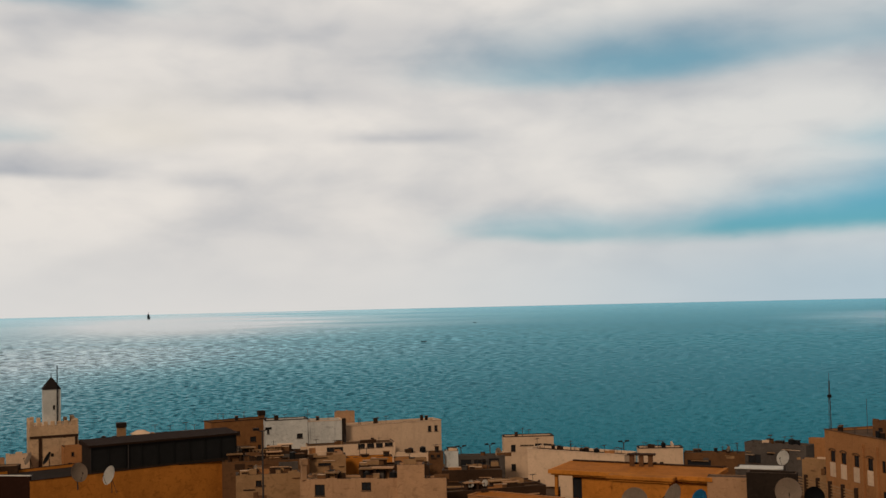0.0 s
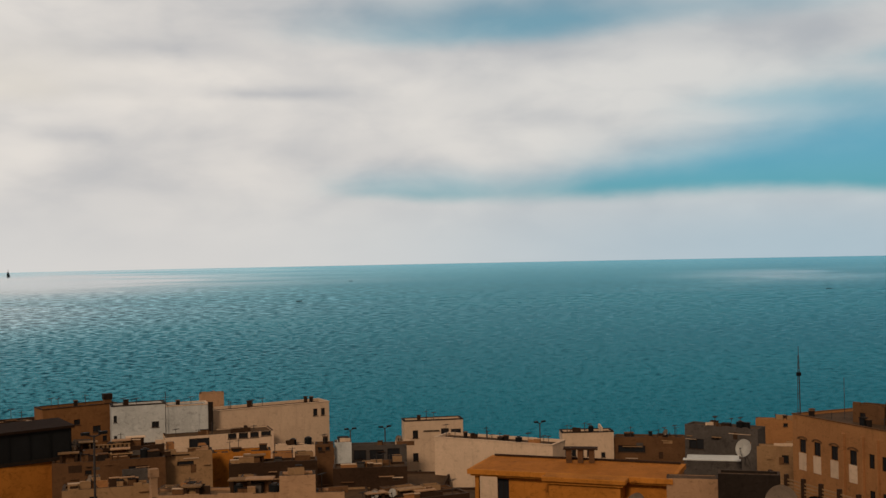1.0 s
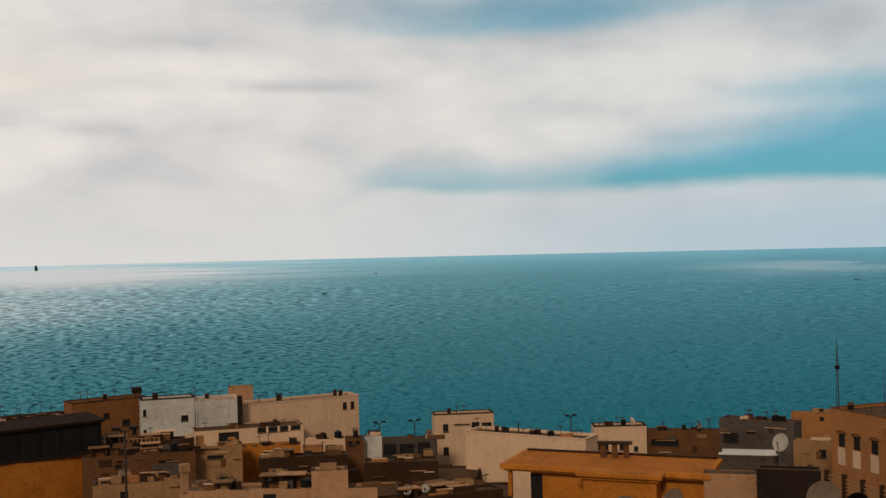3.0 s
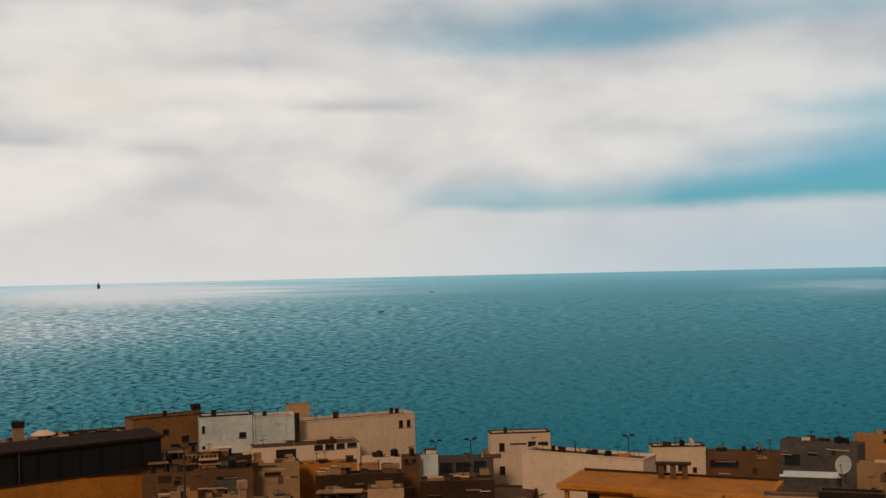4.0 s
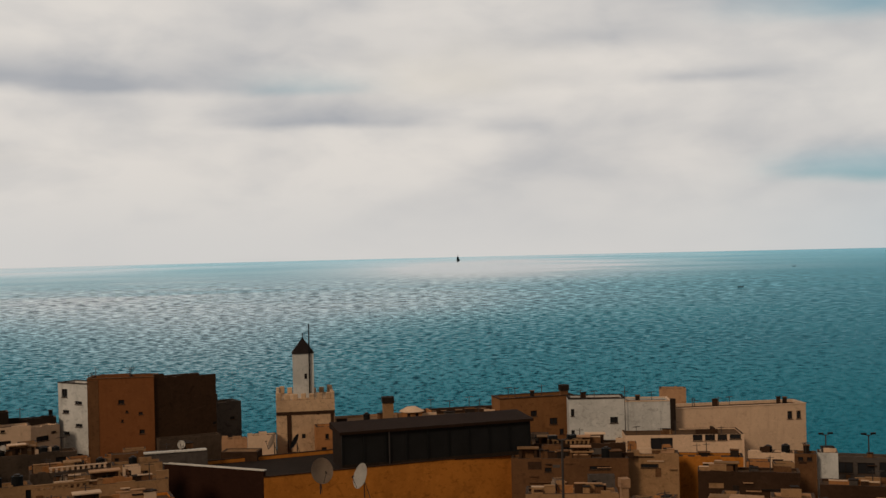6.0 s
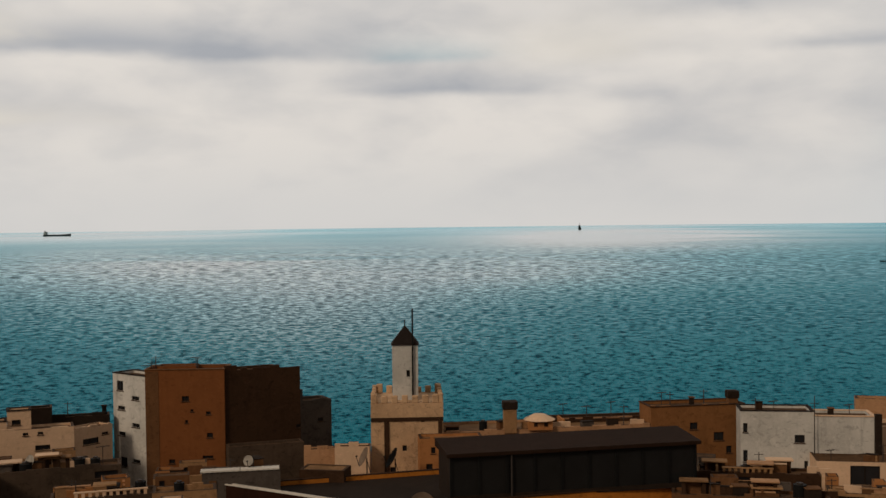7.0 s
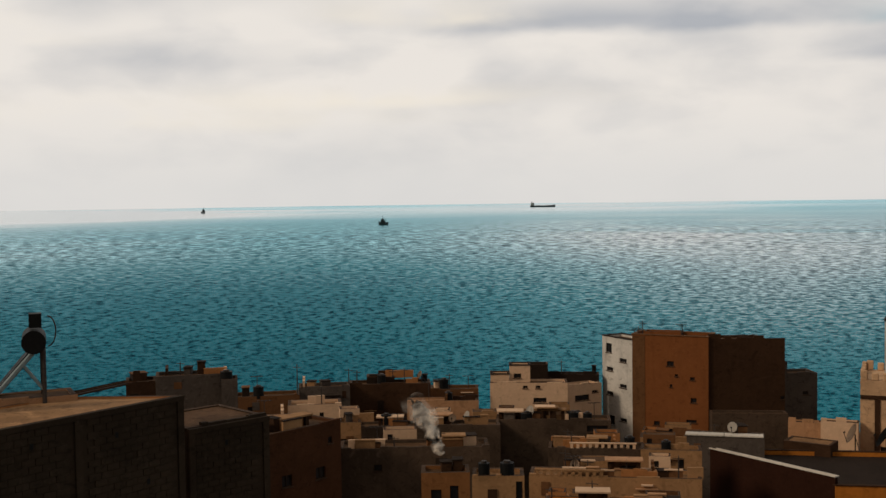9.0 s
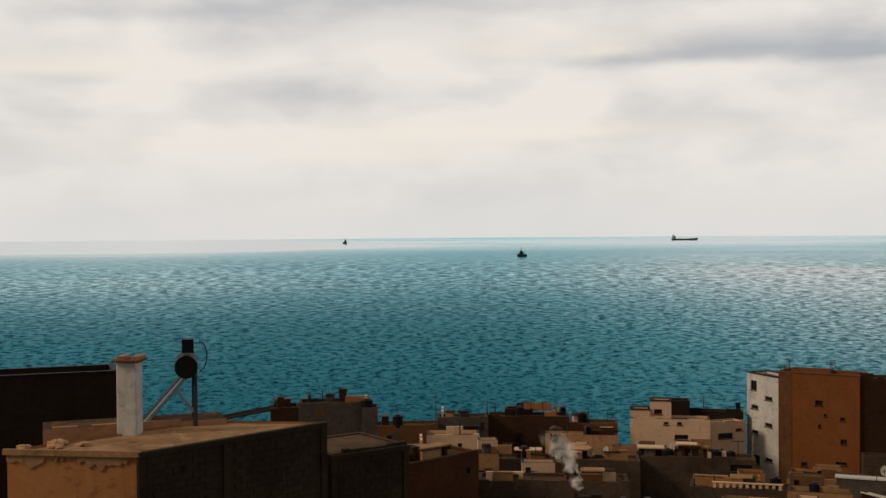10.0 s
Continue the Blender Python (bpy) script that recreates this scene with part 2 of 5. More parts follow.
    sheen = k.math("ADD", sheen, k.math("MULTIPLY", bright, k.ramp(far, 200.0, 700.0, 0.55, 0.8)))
    # distance haze added to the sheen, paler toward the horizon
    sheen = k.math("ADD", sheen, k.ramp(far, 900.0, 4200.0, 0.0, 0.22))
    # painted wave glints: high water gets more sheen, evened out far off
    crest_glint = k.ramp(wave, 0.36, 0.66, 0.18, 1.8)
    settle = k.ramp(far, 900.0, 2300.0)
    crest_glint = k.math("ADD", k.math("MULTIPLY", crest_glint, k.math("SUBTRACT", 1.0, settle)), settle)
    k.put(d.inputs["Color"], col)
    fac = k.math("MULTIPLY", sheen, crest_glint, clamp=True)
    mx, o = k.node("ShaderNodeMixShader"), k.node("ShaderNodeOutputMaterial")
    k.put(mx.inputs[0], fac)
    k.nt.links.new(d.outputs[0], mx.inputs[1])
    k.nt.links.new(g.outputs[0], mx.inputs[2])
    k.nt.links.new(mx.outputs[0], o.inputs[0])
    return m


RIM = surface("grimy_wall_top", (0.075, 0.045, 0.028), vary=0.6, streak=0.0)
WHITE = surface("white_render", (0.56, 0.535, 0.49), vary=0.34, streak=0.6)
CREAM = surface("cream_render", (0.64, 0.435, 0.285), vary=0.18, streak=0.3)
SAND = surface("sand_render", (0.44, 0.245, 0.13), vary=0.35)
TOWER = surface("weathered_tower_render", (0.58, 0.375, 0.22), vary=0.5, streak=0.6)
TARRED = surface("tarred_roof_sheet", (0.024, 0.012, 0.007), vary=0.3, streak=0.0)
CEMENT = surface("rough_pale_cement", (0.36, 0.205, 0.10), vary=0.7, streak=0.0)
SIENNA = surface("sienna_render", (0.24, 0.105, 0.038), vary=0.4)
PEACH = surface("peach_render", (0.38, 0.165, 0.06), vary=0.3)
TAN = surface("tan_render", (0.34, 0.19, 0.09), vary=0.35)
OCHRE = surface("ochre_render", (0.50, 0.175, 0.026), vary=0.45)
RUST = surface("rust_render", (0.19, 0.068, 0.022), vary=0.2, streak=0.25)
BROWN = surface("brown_render", (0.15, 0.07, 0.03), vary=0.4)
UMBER = surface("umber_render", (0.05, 0.025, 0.013), vary=0.4)
SOOT = surface("sooty_wall", (0.026, 0.017, 0.012), vary=0.4)
GREYWALL = surface("grey_render", (0.092, 0.074, 0.062), vary=0.5)
DRAB = surface("grey_brown_render", (0.085, 0.058, 0.040), vary=0.6)
RUSSET = surface("dark_russet_render", (0.075, 0.031, 0.014), vary=0.4)
BLOCKWORK = surface("grey_blockwork", (0.040, 0.027, 0.017), vary=0.5)
ROOFING = surface("dusty_roof_screed", (0.11, 0.06, 0.03), vary=0.7, streak=0.0)
MAROON = surface("dark_maroon_render", (0.03, 0.011, 0.006), vary=0.3)
ROOF_OCHRE = surface("ochre_roof_tile", (0.42, 0.14, 0.02), vary=0.4, streak=0.0)
ROOF_PALE = surface("pale_cement_roof", (0.24, 0.13, 0.06), vary=0.6, streak=0.0)
EARTH = surface("town_earth", (0.07, 0.045, 0.028), vary=0.5, streak=0.0)
TIN = surface("pale_tin", (0.60, 0.55, 0.48), rough=0.6, vary=0.2)
DISHGREY = surface("dish_paint", (0.34, 0.25, 0.18), rough=0.6, vary=0.2)
BLACK = surface("black_metal", (0.010, 0.010, 0.010), rough=0.6, vary=0.2)
BLUE = surface("blue_paint", (0.02, 0.16, 0.30), rough=0.5, vary=0.2)
STEEL = surface("weathered_steel", (0.06, 0.05, 0.045), rough=0.6, vary=0.3, metal=0.3)
PALESTEEL = surface("pale_galvanised_steel", (0.22, 0.28, 0.30), rough=0.5, vary=0.3)
SLATE = surface("dark_roof_tile", (0.022, 0.016, 0.014), vary=0.3)
PANE = glass_dark("dark_pane")
TINTED = glass_dark("tinted_veranda_glass", (0.009, 0.009, 0.009), 0.22)
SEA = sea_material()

# ---- mesh helpers ----


def quad(bm, a, b, c, d):
    return bm.faces.new([bm.verts.new(p) for p in (a, b, c, d)])


def block(bm, x0, y0, z0, x1, y1, z1, bevel=0.0):
    vs = [bm.verts.new((x, y, z)) for z in (z0, z1) for x, y in ((x0, y0), (x1, y0), (x1, y1), (x0, y1))]
    fs = [bm.faces.new([vs[i] for i in f]) for f in ((3, 2, 1, 0), (4, 5, 6, 7), (0, 1, 5, 4), (1, 2, 6, 5), (2, 3, 7, 6), (3, 0, 4, 7))]
    if bevel:
        es = list({e for f in fs for e in f.edges})
        bmesh.ops.bevel(bm, geom=es, offset=bevel, segments=1, affect="EDGES")


def tube(bm, a, b, r0, r1=None, n=8):
    a, b = Vector(a), Vector(b)
    d = b - a
    m = Matrix.Translation((a + b) / 2) @ d.to_track_quat("Z", "Y").to_matrix().to_4x4()
    bmesh.ops.create_cone(bm, cap_ends=True, segments=n, radius1=r0, radius2=r0 if r1 is None else r1, depth=d.length, matrix=m)


def part(name, bm, material, parent=None, label=""):
    me = bpy.data.meshes.new(name)
    bmesh.ops.recalc_face_normals(bm, faces=bm.faces)
    bm.to_mesh(me)
    bm.free()
    me.materials.append(material)
    ob = new(name, me)
    if parent:
        ob.parent = parent
    if label:
        ob["label"] = label
    return ob


def thing(name, m, label, category, group="", kind=""):
    ob = new(name)
    ob.matrix_world = m
    ob.empty_display_size = 0.3
    return tagged(ob, label, category, group, kind)


# ---- ground and sea ----


def ground_z(x, y):
    r = math.hypot(x - EYE[0], y - EYE[1])
    return 17.0 - 0.09 * r if y > -10 else 17.0 - 0.09 * abs(x - EYE[0])


def make_ground():
    bm = bmesh.new()
    rings = [0, 20, 40, 60, 80, 100, 120, 140, 160, 180, 205, 230]
    cols = []
    for i in range(49):
        a = radians(-90 + i * 180 / 48)
        cols.append([bm.verts.new((EYE[0] + r * math.sin(a), EYE[1] + r * math.cos(a), 17.0 - 0.09 * r + 0.25 * noise.noise((r * 0.07, a * 9, 0)))) for r in rings[1:]])
    mid = bm.verts.new((EYE[0], EYE[1], 17.0))
    for p, q in zip(cols, cols[1:]):
        bm.faces.new((mid, q[0], p[0]))
        for j in range(len(p) - 1):
            bm.faces.new((p[j], q[j], q[j + 1], p[j + 1]))
    for side, col in ((-1, cols[0]), (1, cols[-1])):
        back = [bm.verts.new((v.co.x, -260.0, v.co.z)) for v in col]
        mb = bm.verts.new((EYE[0], -260.0, 17.0))
        prev = (mid, mb)
        for v, b in zip(col, back):
            bm.faces.new((prev[0], v, b, prev[1]))
            prev = (v, b)
    bmesh.ops.remove_doubles(bm, verts=bm.verts, dist=0.001)
    ob = part("ground", bm, EARTH)
    tagged(ob, "dusty brown earth sloping down to the sea", "ground", kind="structure")


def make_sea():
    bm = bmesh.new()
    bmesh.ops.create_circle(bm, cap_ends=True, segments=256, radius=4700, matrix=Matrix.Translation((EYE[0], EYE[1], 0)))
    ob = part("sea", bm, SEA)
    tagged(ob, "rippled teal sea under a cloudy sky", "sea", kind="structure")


make_ground()
make_sea()

# ---- houses ----


def panel(bm, m, w, h, holes, reveal=0.16):
    """An upright wall face in the local x-z plane, with openings (x, z, width, height) cut through and their reveals."""
    xs = sorted({0.0, w, *[v for a in holes for v in (a[0], a[0] + a[2])]})
    zs = sorted({0.0, h, *[v for a in holes for v in (a[1], a[1] + a[3])]})
    P = lambda x, y, z: m @ Vector((x, y, z))
    for x0, x1 in zip(xs, xs[1:]):
        for z0, z1 in zip(zs, zs[1:]):
            cx, cz = (x0 + x1) / 2, (z0 + z1) / 2
            if not any(a[0] < cx < a[0] + a[2] and a[1] < cz < a[1] + a[3] for a in holes):
                quad(bm, P(x0, 0, z0), P(x1, 0, z0), P(x1, 0, z1), P(x0, 0, z1))
    for a in holes:
        x0, z0, x1, z1 = a[0], a[1], a[0] + a[2], a[1] + a[3]
        for p, q in (((x0, z0), (x1, z0)), ((x1, z0), (x1, z1)), ((x1, z1), (x0, z1)), ((x0, z1), (x0, z0))):
            quad(bm, P(p[0], 0, p[1]), P(q[0], 0, q[1]), P(q[0], reveal, q[1]), P(p[0], reveal, p[1]))


def lattice(bm, xs, zs, solid, y0, y1):
    """One connected flat frame: the cells of a grid for which solid is true, y0 to y1 thick."""
    F = [[(bm.verts.new((x, y0, z)), bm.verts.new((x, y1, z))) for z in zs] for x in xs]
    n, m = len(xs) - 1, len(zs) - 1
    ok = lambda i, j: 0 <= i < n and 0 <= j < m and solid(i, j)
    for i in range(n):
        for j in range(m):
            if not ok(i, j):
                continue
            a, b, c, d = F[i][j], F[i + 1][j], F[i + 1][j + 1], F[i][j + 1]
            bm.faces.new((a[0], b[0], c[0], d[0]))
            bm.faces.new((d[1], c[1], b[1], a[1]))
            for (p, q), out in (((a, b), ok(i, j - 1)), ((b, c), ok(i + 1, j)), ((c, d), ok(i, j + 1)), ((d, a), ok(i - 1, j))):
                if not out:
                    bm.faces.new((p[0], p[1], q[1], q[0]))


def window_part(parent, m, w, h, frame_mat, sill=True):
    f = min(0.06, w * 0.12, h * 0.15)
    bm = bmesh.new()
    if w > 0.55:
        lattice(bm, [0, f, w / 2 - f / 2, w / 2 + f / 2, w - f, w], [0, f, h - f, h], lambda i, j: i in (0, 2, 4) or j in (0, 2), 0.09, 0.15)
    else:
        lattice(bm, [0, f, w - f, w], [0, f, h - f, h], lambda i, j: i in (0, 2) or j in (0, 2), 0.09, 0.15)
    win = part("window", bm, frame_mat, parent)
    win.matrix_local = m
    bm = bmesh.new()
    quad(bm, (0, 0.14, 0), (w, 0.14, 0), (w, 0.14, h), (0, 0.14, h))
    part("pane", bm, PANE, win)
    if sill:
        bm = bmesh.new()
        block(bm, -0.06, -0.07, -0.06, w + 0.06, 0.10, -0.002)
        part("sill", bm, RIM, win)
    return win


def house(x, y, yaw, w, z, d=6.0, mat=TAN, roof=None, label="", wins=(), left=(), right=(), parapet=0.2, base=None, coping=None, ragged=0.0, frame_mat=None, group="town houses", sill=True, name="house", shear=0.0, category="house"):
    """A flat-roofed house: front wall from its left corner at the top z, windows (from the left, below the top, width, height)."""
    bz = (min(ground_z(x, y), ground_z(x + d * 0.7, y + d * 0.7)) - 0.6) if base is None else base
    h = z - bz
    t = min(0.22, w * 0.12, d * 0.12)
    th = thing(name, pose(x, y, bz, 0, 0, yaw), label, category, group)
    slant = Matrix(((1, shear, 0, 0), (0, 1, 0, 0), (0, 0, 1, 0), (0, 0, 0, 1)))
    faces = {
        "f": (Matrix.Identity(4), w, wins),
        "l": (pose(0, d, 0, 0, 0, -90), d, left),
        "r": (pose(w, 0, 0, 0, 0, 90), d, right),
        "b": (pose(w, d, 0, 0, 0, 180), w, ()),
    }
    bm = bmesh.new()
    for m, length, ws in faces.values():
        panel(bm, m, length, h, [(a[0], h - a[1] - a[3], a[2], a[3]) for a in ws])
    rz = h - parapet
    o = [(0, 0), (w, 0), (w, d), (0, d)]
    i = [(t, t), (w - t, t), (w - t, d - t), (t, d - t)]
    for j in range(4):
        p, q, s, u = o[j], o[(j + 1) % 4], i[(j + 1) % 4], i[j]
        quad(bm, (*u, h), (*s, h), (*s, rz), (*u, rz))
    bmesh.ops.transform(bm, matrix=slant, verts=bm.verts)
    bmesh.ops.remove_doubles(bm, verts=bm.verts, dist=0.0005)
    part("wall", bm, mat, th)
    bm = bmesh.new()
    quad(bm, (*i[0], rz), (*i[1], rz), (*i[2], rz), (*i[3], rz))
    bmesh.ops.transform(bm, matrix=slant, verts=bm.verts)
    part("roof", bm, roof or ROOFING, th)
    bm = bmesh.new()
    vo, vi = [bm.verts.new((*p, h)) for p in o], [bm.verts.new((*p, h)) for p in i]
    for j in range(4):
        bm.faces.new((vo[j], vo[(j + 1) % 4], vi[(j + 1) % 4], vi[j]))
    bmesh.ops.transform(bm, matrix=slant, verts=bm.verts)
    part("wall_top", bm, RIM, th)
    for m, length, ws in faces.values():
        for a in ws:
            window_part(th, m @ pose(a[0], 0, h - a[1] - a[3]), a[2], a[3], frame_mat or SOOT, sill)
    if coping:
        bm = bmesh.new()
        e = 0.06
        oo = [(-e, -e), (w + e, -e), (w + e, d + e), (-e, d + e)]
        loops = [[bm.verts.new((*p, zz)) for p in pts] for pts, zz in ((oo, h + 0.004), (oo, h + 0.08), (i, h + 0.08), (i, h + 0.004))]
        for lo, hi in zip(loops, loops[1:] + loops[:1]):
            for j in range(4):
                bm.faces.new((lo[j], lo[(j + 1) % 4], hi[(j + 1) % 4], hi[j]))
        bmesh.ops.transform(bm, matrix=slant, verts=bm.verts)
        part("coping", bm, coping, th)
    if ragged:
        rnd = random.Random(round(x * 7 + y * 3))
        u = 0.02
        while u < w - 0.35:
            s = rnd.uniform(0.25, 1.1)
            if rnd.random() < 0.5:
                bm = bmesh.new()
                block(bm, u, 0.01, h - 0.02, min(w - 0.02, u + s), t - 0.01, h + rnd.uniform(0.04, ragged))
                part("parapet_block", bm, mat, th)
            u += s + 0.02
    return th


def slab_part(name, parent, x0, y0, z0, x1, y1, z1, mat, label="", bevel=0.0):
    bm = bmesh.new()
    block(bm, x0, y0, z0, x1, y1, z1, bevel)
    return part(name, bm, mat, parent, label)


def rod_part(name, parent, a, b, r, mat, label="", r1=None, n=6):
    bm = bmesh.new()
    tube(bm, a, b, r, r1, n)
    return part(name, bm, mat, parent, label)


def roof_spot(row, d, u, v, parapet=0.2):
    """The world place of a spot u along and v behind the front of a flat roof."""
    x, y, yaw, w, z = row
    c, s = math.cos(radians(yaw)), math.sin(radians(yaw))
    return x + u * c - v * s, y + u * s + v * c, z - parapet


# ---- the tall block by the shore ----
house(-21.11, 101.77, -40.1, 4.36, 23.11, d=2.2, mat=WHITE, label="tall narrow whitewashed house with small stair windows", coping=SOOT,
      wins=[(0.55, 0.6, 0.85, 0.85), (2.55, 1.75, 1.0, 0.34), (0.65, 2.75, 0.95, 0.34), (2.55, 4.05, 1.0, 0.34), (0.65, 4.95, 0.95, 0.34), (0.85, 7.1, 0.95, 0.85), (2.55, 7.1, 1.0, 0.3)])
OB = house(-17.77, 98.96, -2.5, 6.61, 23.64, d=3.0, mat=RUST, label="rust-red rendered house with a few small openings", coping=BROWN,
      wins=[(3.05, 2.2, 0.6, 0.42), (5.05, 3.5, 0.4, 0.25), (3.3, 4.2, 0.22, 0.25), (3.75, 3.3, 0.25, 0.2), (5.1, 5.3, 0.5, 0.4), (4.7, 7.2, 0.9, 0.25), (1.9, 7.5, 0.5, 0.35)])
# shaded recess drawn as a darker strip on the wall front
slab_part("side_strip", OB, 0.02, -0.03, 0.5, 1.12, -0.004, 23.642448823053385 - OB.location.z - 0.1, BROWN, "darker brown vertical strip standing in for a shaded recess")
house(-16.99, 100.15, 2.2, 3.28, 23.81, d=1.5, base=23.642448823053385 - 0.5, mat=RUST, label="rust-red stair head on a flat roof", name="roof_room", category="roof room")
# the block's right-hand face: shade is put into the dark wall colour
house(-11.20, 98.87, 22.6, 4.91, 23.47, d=2.5, mat=UMBER, label="dark brown house wall in painted shade with a ragged top", ragged=0.45, wins=[(6.2, 5.0, 0.4, 0.3)])
house(-6.86, 102.25, 33.2, 2.14, 21.12, d=2.5, mat=GREYWALL, label="dark grey stepped house beside the taller block", ragged=0.2)
house(-5.08, 103.42, 25.8, 2.71, 20.10, d=2.5, mat=GREYWALL, label="lower dark grey house with small windows", wins=[(1.4, 1.6, 0.5, 0.3)], ragged=0.15)
house(-10.45, 95.75, 16.0, 6.16, 17.70, d=1.5, mat=DRAB, label="low grey-brown lean-to at the foot of the block")
# ---- the cream stepped house ----
house(-28.63, 92.18, 17.9, 6.61, 19.92, d=2.2, mat=CREAM, label="cream stepped house with a ragged parapet", wins=[(3.7, 1.3, 1.1, 0.4), (2.8, 0.25, 0.4, 0.22), (3.9, 0.25, 0.4, 0.22)], ragged=0.12)
house(-28.78, 92.76, 19.4, 1.62, 20.55, d=1.6, base=19.915466217468747 - 0.6, mat=CREAM, label="cream wing of a stepped house", name="roof_room", category="roof room", coping=SOOT)
house(-27.30, 93.49, 18.3, 1.77, 21.29, d=1.6, base=19.915466217468747 - 0.6, mat=CREAM, label="cream raised stair head with one window", wins=[(0.35, 0.7, 0.65, 0.4)], name="roof_room", category="roof room", coping=SOOT)
house(-27.60, 97.82, 17.5, 2.38, 20.76, d=1.5, mat=SOOT, label="dark upper room behind the cream house", base=19.915466217468747 - 3)
house(-25.64, 99.49, 15.5, 4.64, 19.71, d=1.5, mat=SOOT, label="dark sheds with a jagged roofline", ragged=0.3)
house(-22.89, 96.13, 48.6, 3.61, 19.27, d=1.8, mat=CREAM, label="cream side house with a wide dark opening", wins=[(0.8, 0.9, 1.5, 0.5), (2.6, 0.6, 0.6, 0.2)], ragged=0.2)


# ---- the tower with its lantern ----
def minaret(x, y, yaw, w, z):
    bz = ground_z(x, y) - 0.5
    h = z - bz
    th = thing("minaret", pose(x, y, bz, 0, 0, yaw), "square cream tower with battlements, lantern and dark pyramid roof", "tower")
    wins = [(2.5, h - 4.4, 0.35, 0.45), (4.0, h - 2.1, 0.3, 0.35), (1.5, h - 6.2, 0.4, 0.5), (3.6, h - 6.6, 0.4, 0.5)]
    bm = bmesh.new()
    for m, ws in ((Matrix.Identity(4), wins), (pose(0, w, 0, 0, 0, -90), ()), (pose(w, 0, 0, 0, 0, 90), ()), (pose(w, w, 0, 0, 0, 180), ())):
        panel(bm, m, w, h - 0.55, ws)
    quad(bm, (0, 0, h - 0.55), (w, 0, h - 0.55), (w, w, h - 0.55), (0, w, h - 0.55))
    bmesh.ops.remove_doubles(bm, verts=bm.verts, dist=0.0005)
    part("wall", bm, TOWER, th)
    for a in wins:
        window_part(th, pose(a[0], 0, a[1]), a[2], a[3], SOOT, False)
    for zz in (h - 2.0,):
        slab_part("string_course", th, 0.0, -0.07, zz, w, -0.004, zz + 0.3, UMBER, "brown moulded band")
    slab_part("corner_pier", th, 1.05, -0.08, 0.5, 1.45, -0.004, h - 2.03, UMBER, "dark rendered pier")
    slab_part("corner_pier", th, w - 0.42, -0.08, 0.5, w - 0.1, -0.004, h - 2.03, UMBER, "dark rendered pier")
    rnd = random.Random(5)
    n = 7
    for side in range(4):
        m = (Matrix.Identity(4), pose(w, 0, 0, 0, 0, 90), pose(w, w, 0, 0, 0, 180), pose(0, w, 0, 0, 0, -90))[side]
        for j in range(n):
            bm = bmesh.new()
            u = 0.02 + j * (w - 0.04) / n
            block(bm, u, 0.0, h - 0.56, u + 0.5, 0.34, h + rnd.uniform(-0.08, 0.08) + (0.18 if j in (0, n - 1) else 0), 0.05)
            ob = part("merlon", bm, TOWER, th)
            ob.matrix_local = m
    lw = 2.1
    x0 = 1.75
    lz = h - 0.55
    bm = bmesh.new()
    m = Matrix.Translation((x0, 1.6, lz))
    for mm, ws in ((Matrix.Identity(4), [(1.15, 1.9, 0.28, 0.55)]), (pose(0, lw, 0, 0, 0, -90), ()), (pose(lw, 0, 0, 0, 0, 90), ()), (pose(lw, lw, 0, 0, 0, 180), ())):
        panel(bm, m @ mm, lw, 4.5, ws)
    part("lantern", bm, WHITE, th, "whitewashed lantern with a slit window")
    window_part(th, m @ pose(1.15, 0, 1.9), 0.28, 0.55, SOOT, False)
    bm = bmesh.new()
    bmesh.ops.create_cone(bm, cap_ends=True, segments=4, radius1=1.62, radius2=0.03, depth=1.55, matrix=Matrix.Translation((x0 + lw / 2, 1.6 + lw / 2, lz + 4.5 + 0.77)) @ pose(0, 0, 0, 0, 0, 45))
    part("lantern_roof", bm, SLATE, th, "dark tiled pyramid roof")
    rod_part("pole", th, (x0 + lw * 0.78, 1.45, lz - 0.2), (x0 + lw * 0.8, 1.4, lz + 7.5), 0.07, BLACK, "black steel pole")
    rod_part("finial", th, (x0 + lw / 2, 1.6 + lw / 2, lz + 6.0), (x0 + lw / 2, 1.6 + lw / 2, lz + 6.5), 0.05, BLACK)
    return th


minaret(1.11, 94.55, -0.4, 5.81, 21.76)
house(4.95, 92.3, 3.0, 5.0, 18.75, d=2.0, mat=PEACH, roof=ROOF_PALE, label="patched ochre house built against the foot of the tower", ragged=0.15, wins=[(0.9, 0.7, 0.35, 0.5), (0.5, 2.0, 0.5, 0.6)])


house(-1.75, 93.2, -3.0, 2.75, 18.1, d=1.2, mat=CREAM, label="crumbling cream yard wall at the foot of the tower", ragged=0.55, name="yard_wall", category="wall", parapet=0.1)
house(-4.3, 94.6, 4.0, 2.5, 17.6, d=1.2, mat=SAND, label="low broken sand-coloured yard wall", ragged=0.5, name="yard_wall", category="wall", parapet=0.1)


# ---- the ochre house with the glazed roof veranda ----
TERR = (0.01, 77.33, 13.0, 24.66, 17.02)
SIDE = (-9.81, 83.85, -33.6, 11.79, 17.59)
house(*TERR, d=10, mat=OCHRE, roof=SOOT, label="ochre rendered house with a large roof terrace", coping=UMBER, parapet=0.3, shear=-0.62)
house(*SIDE[:3], SIDE[3] - 0.05, SIDE[4] - 0.03, d=0.3, mat=MAROON, label="dark maroon side wall with a pale coping", coping=TIN, parapet=0.1)


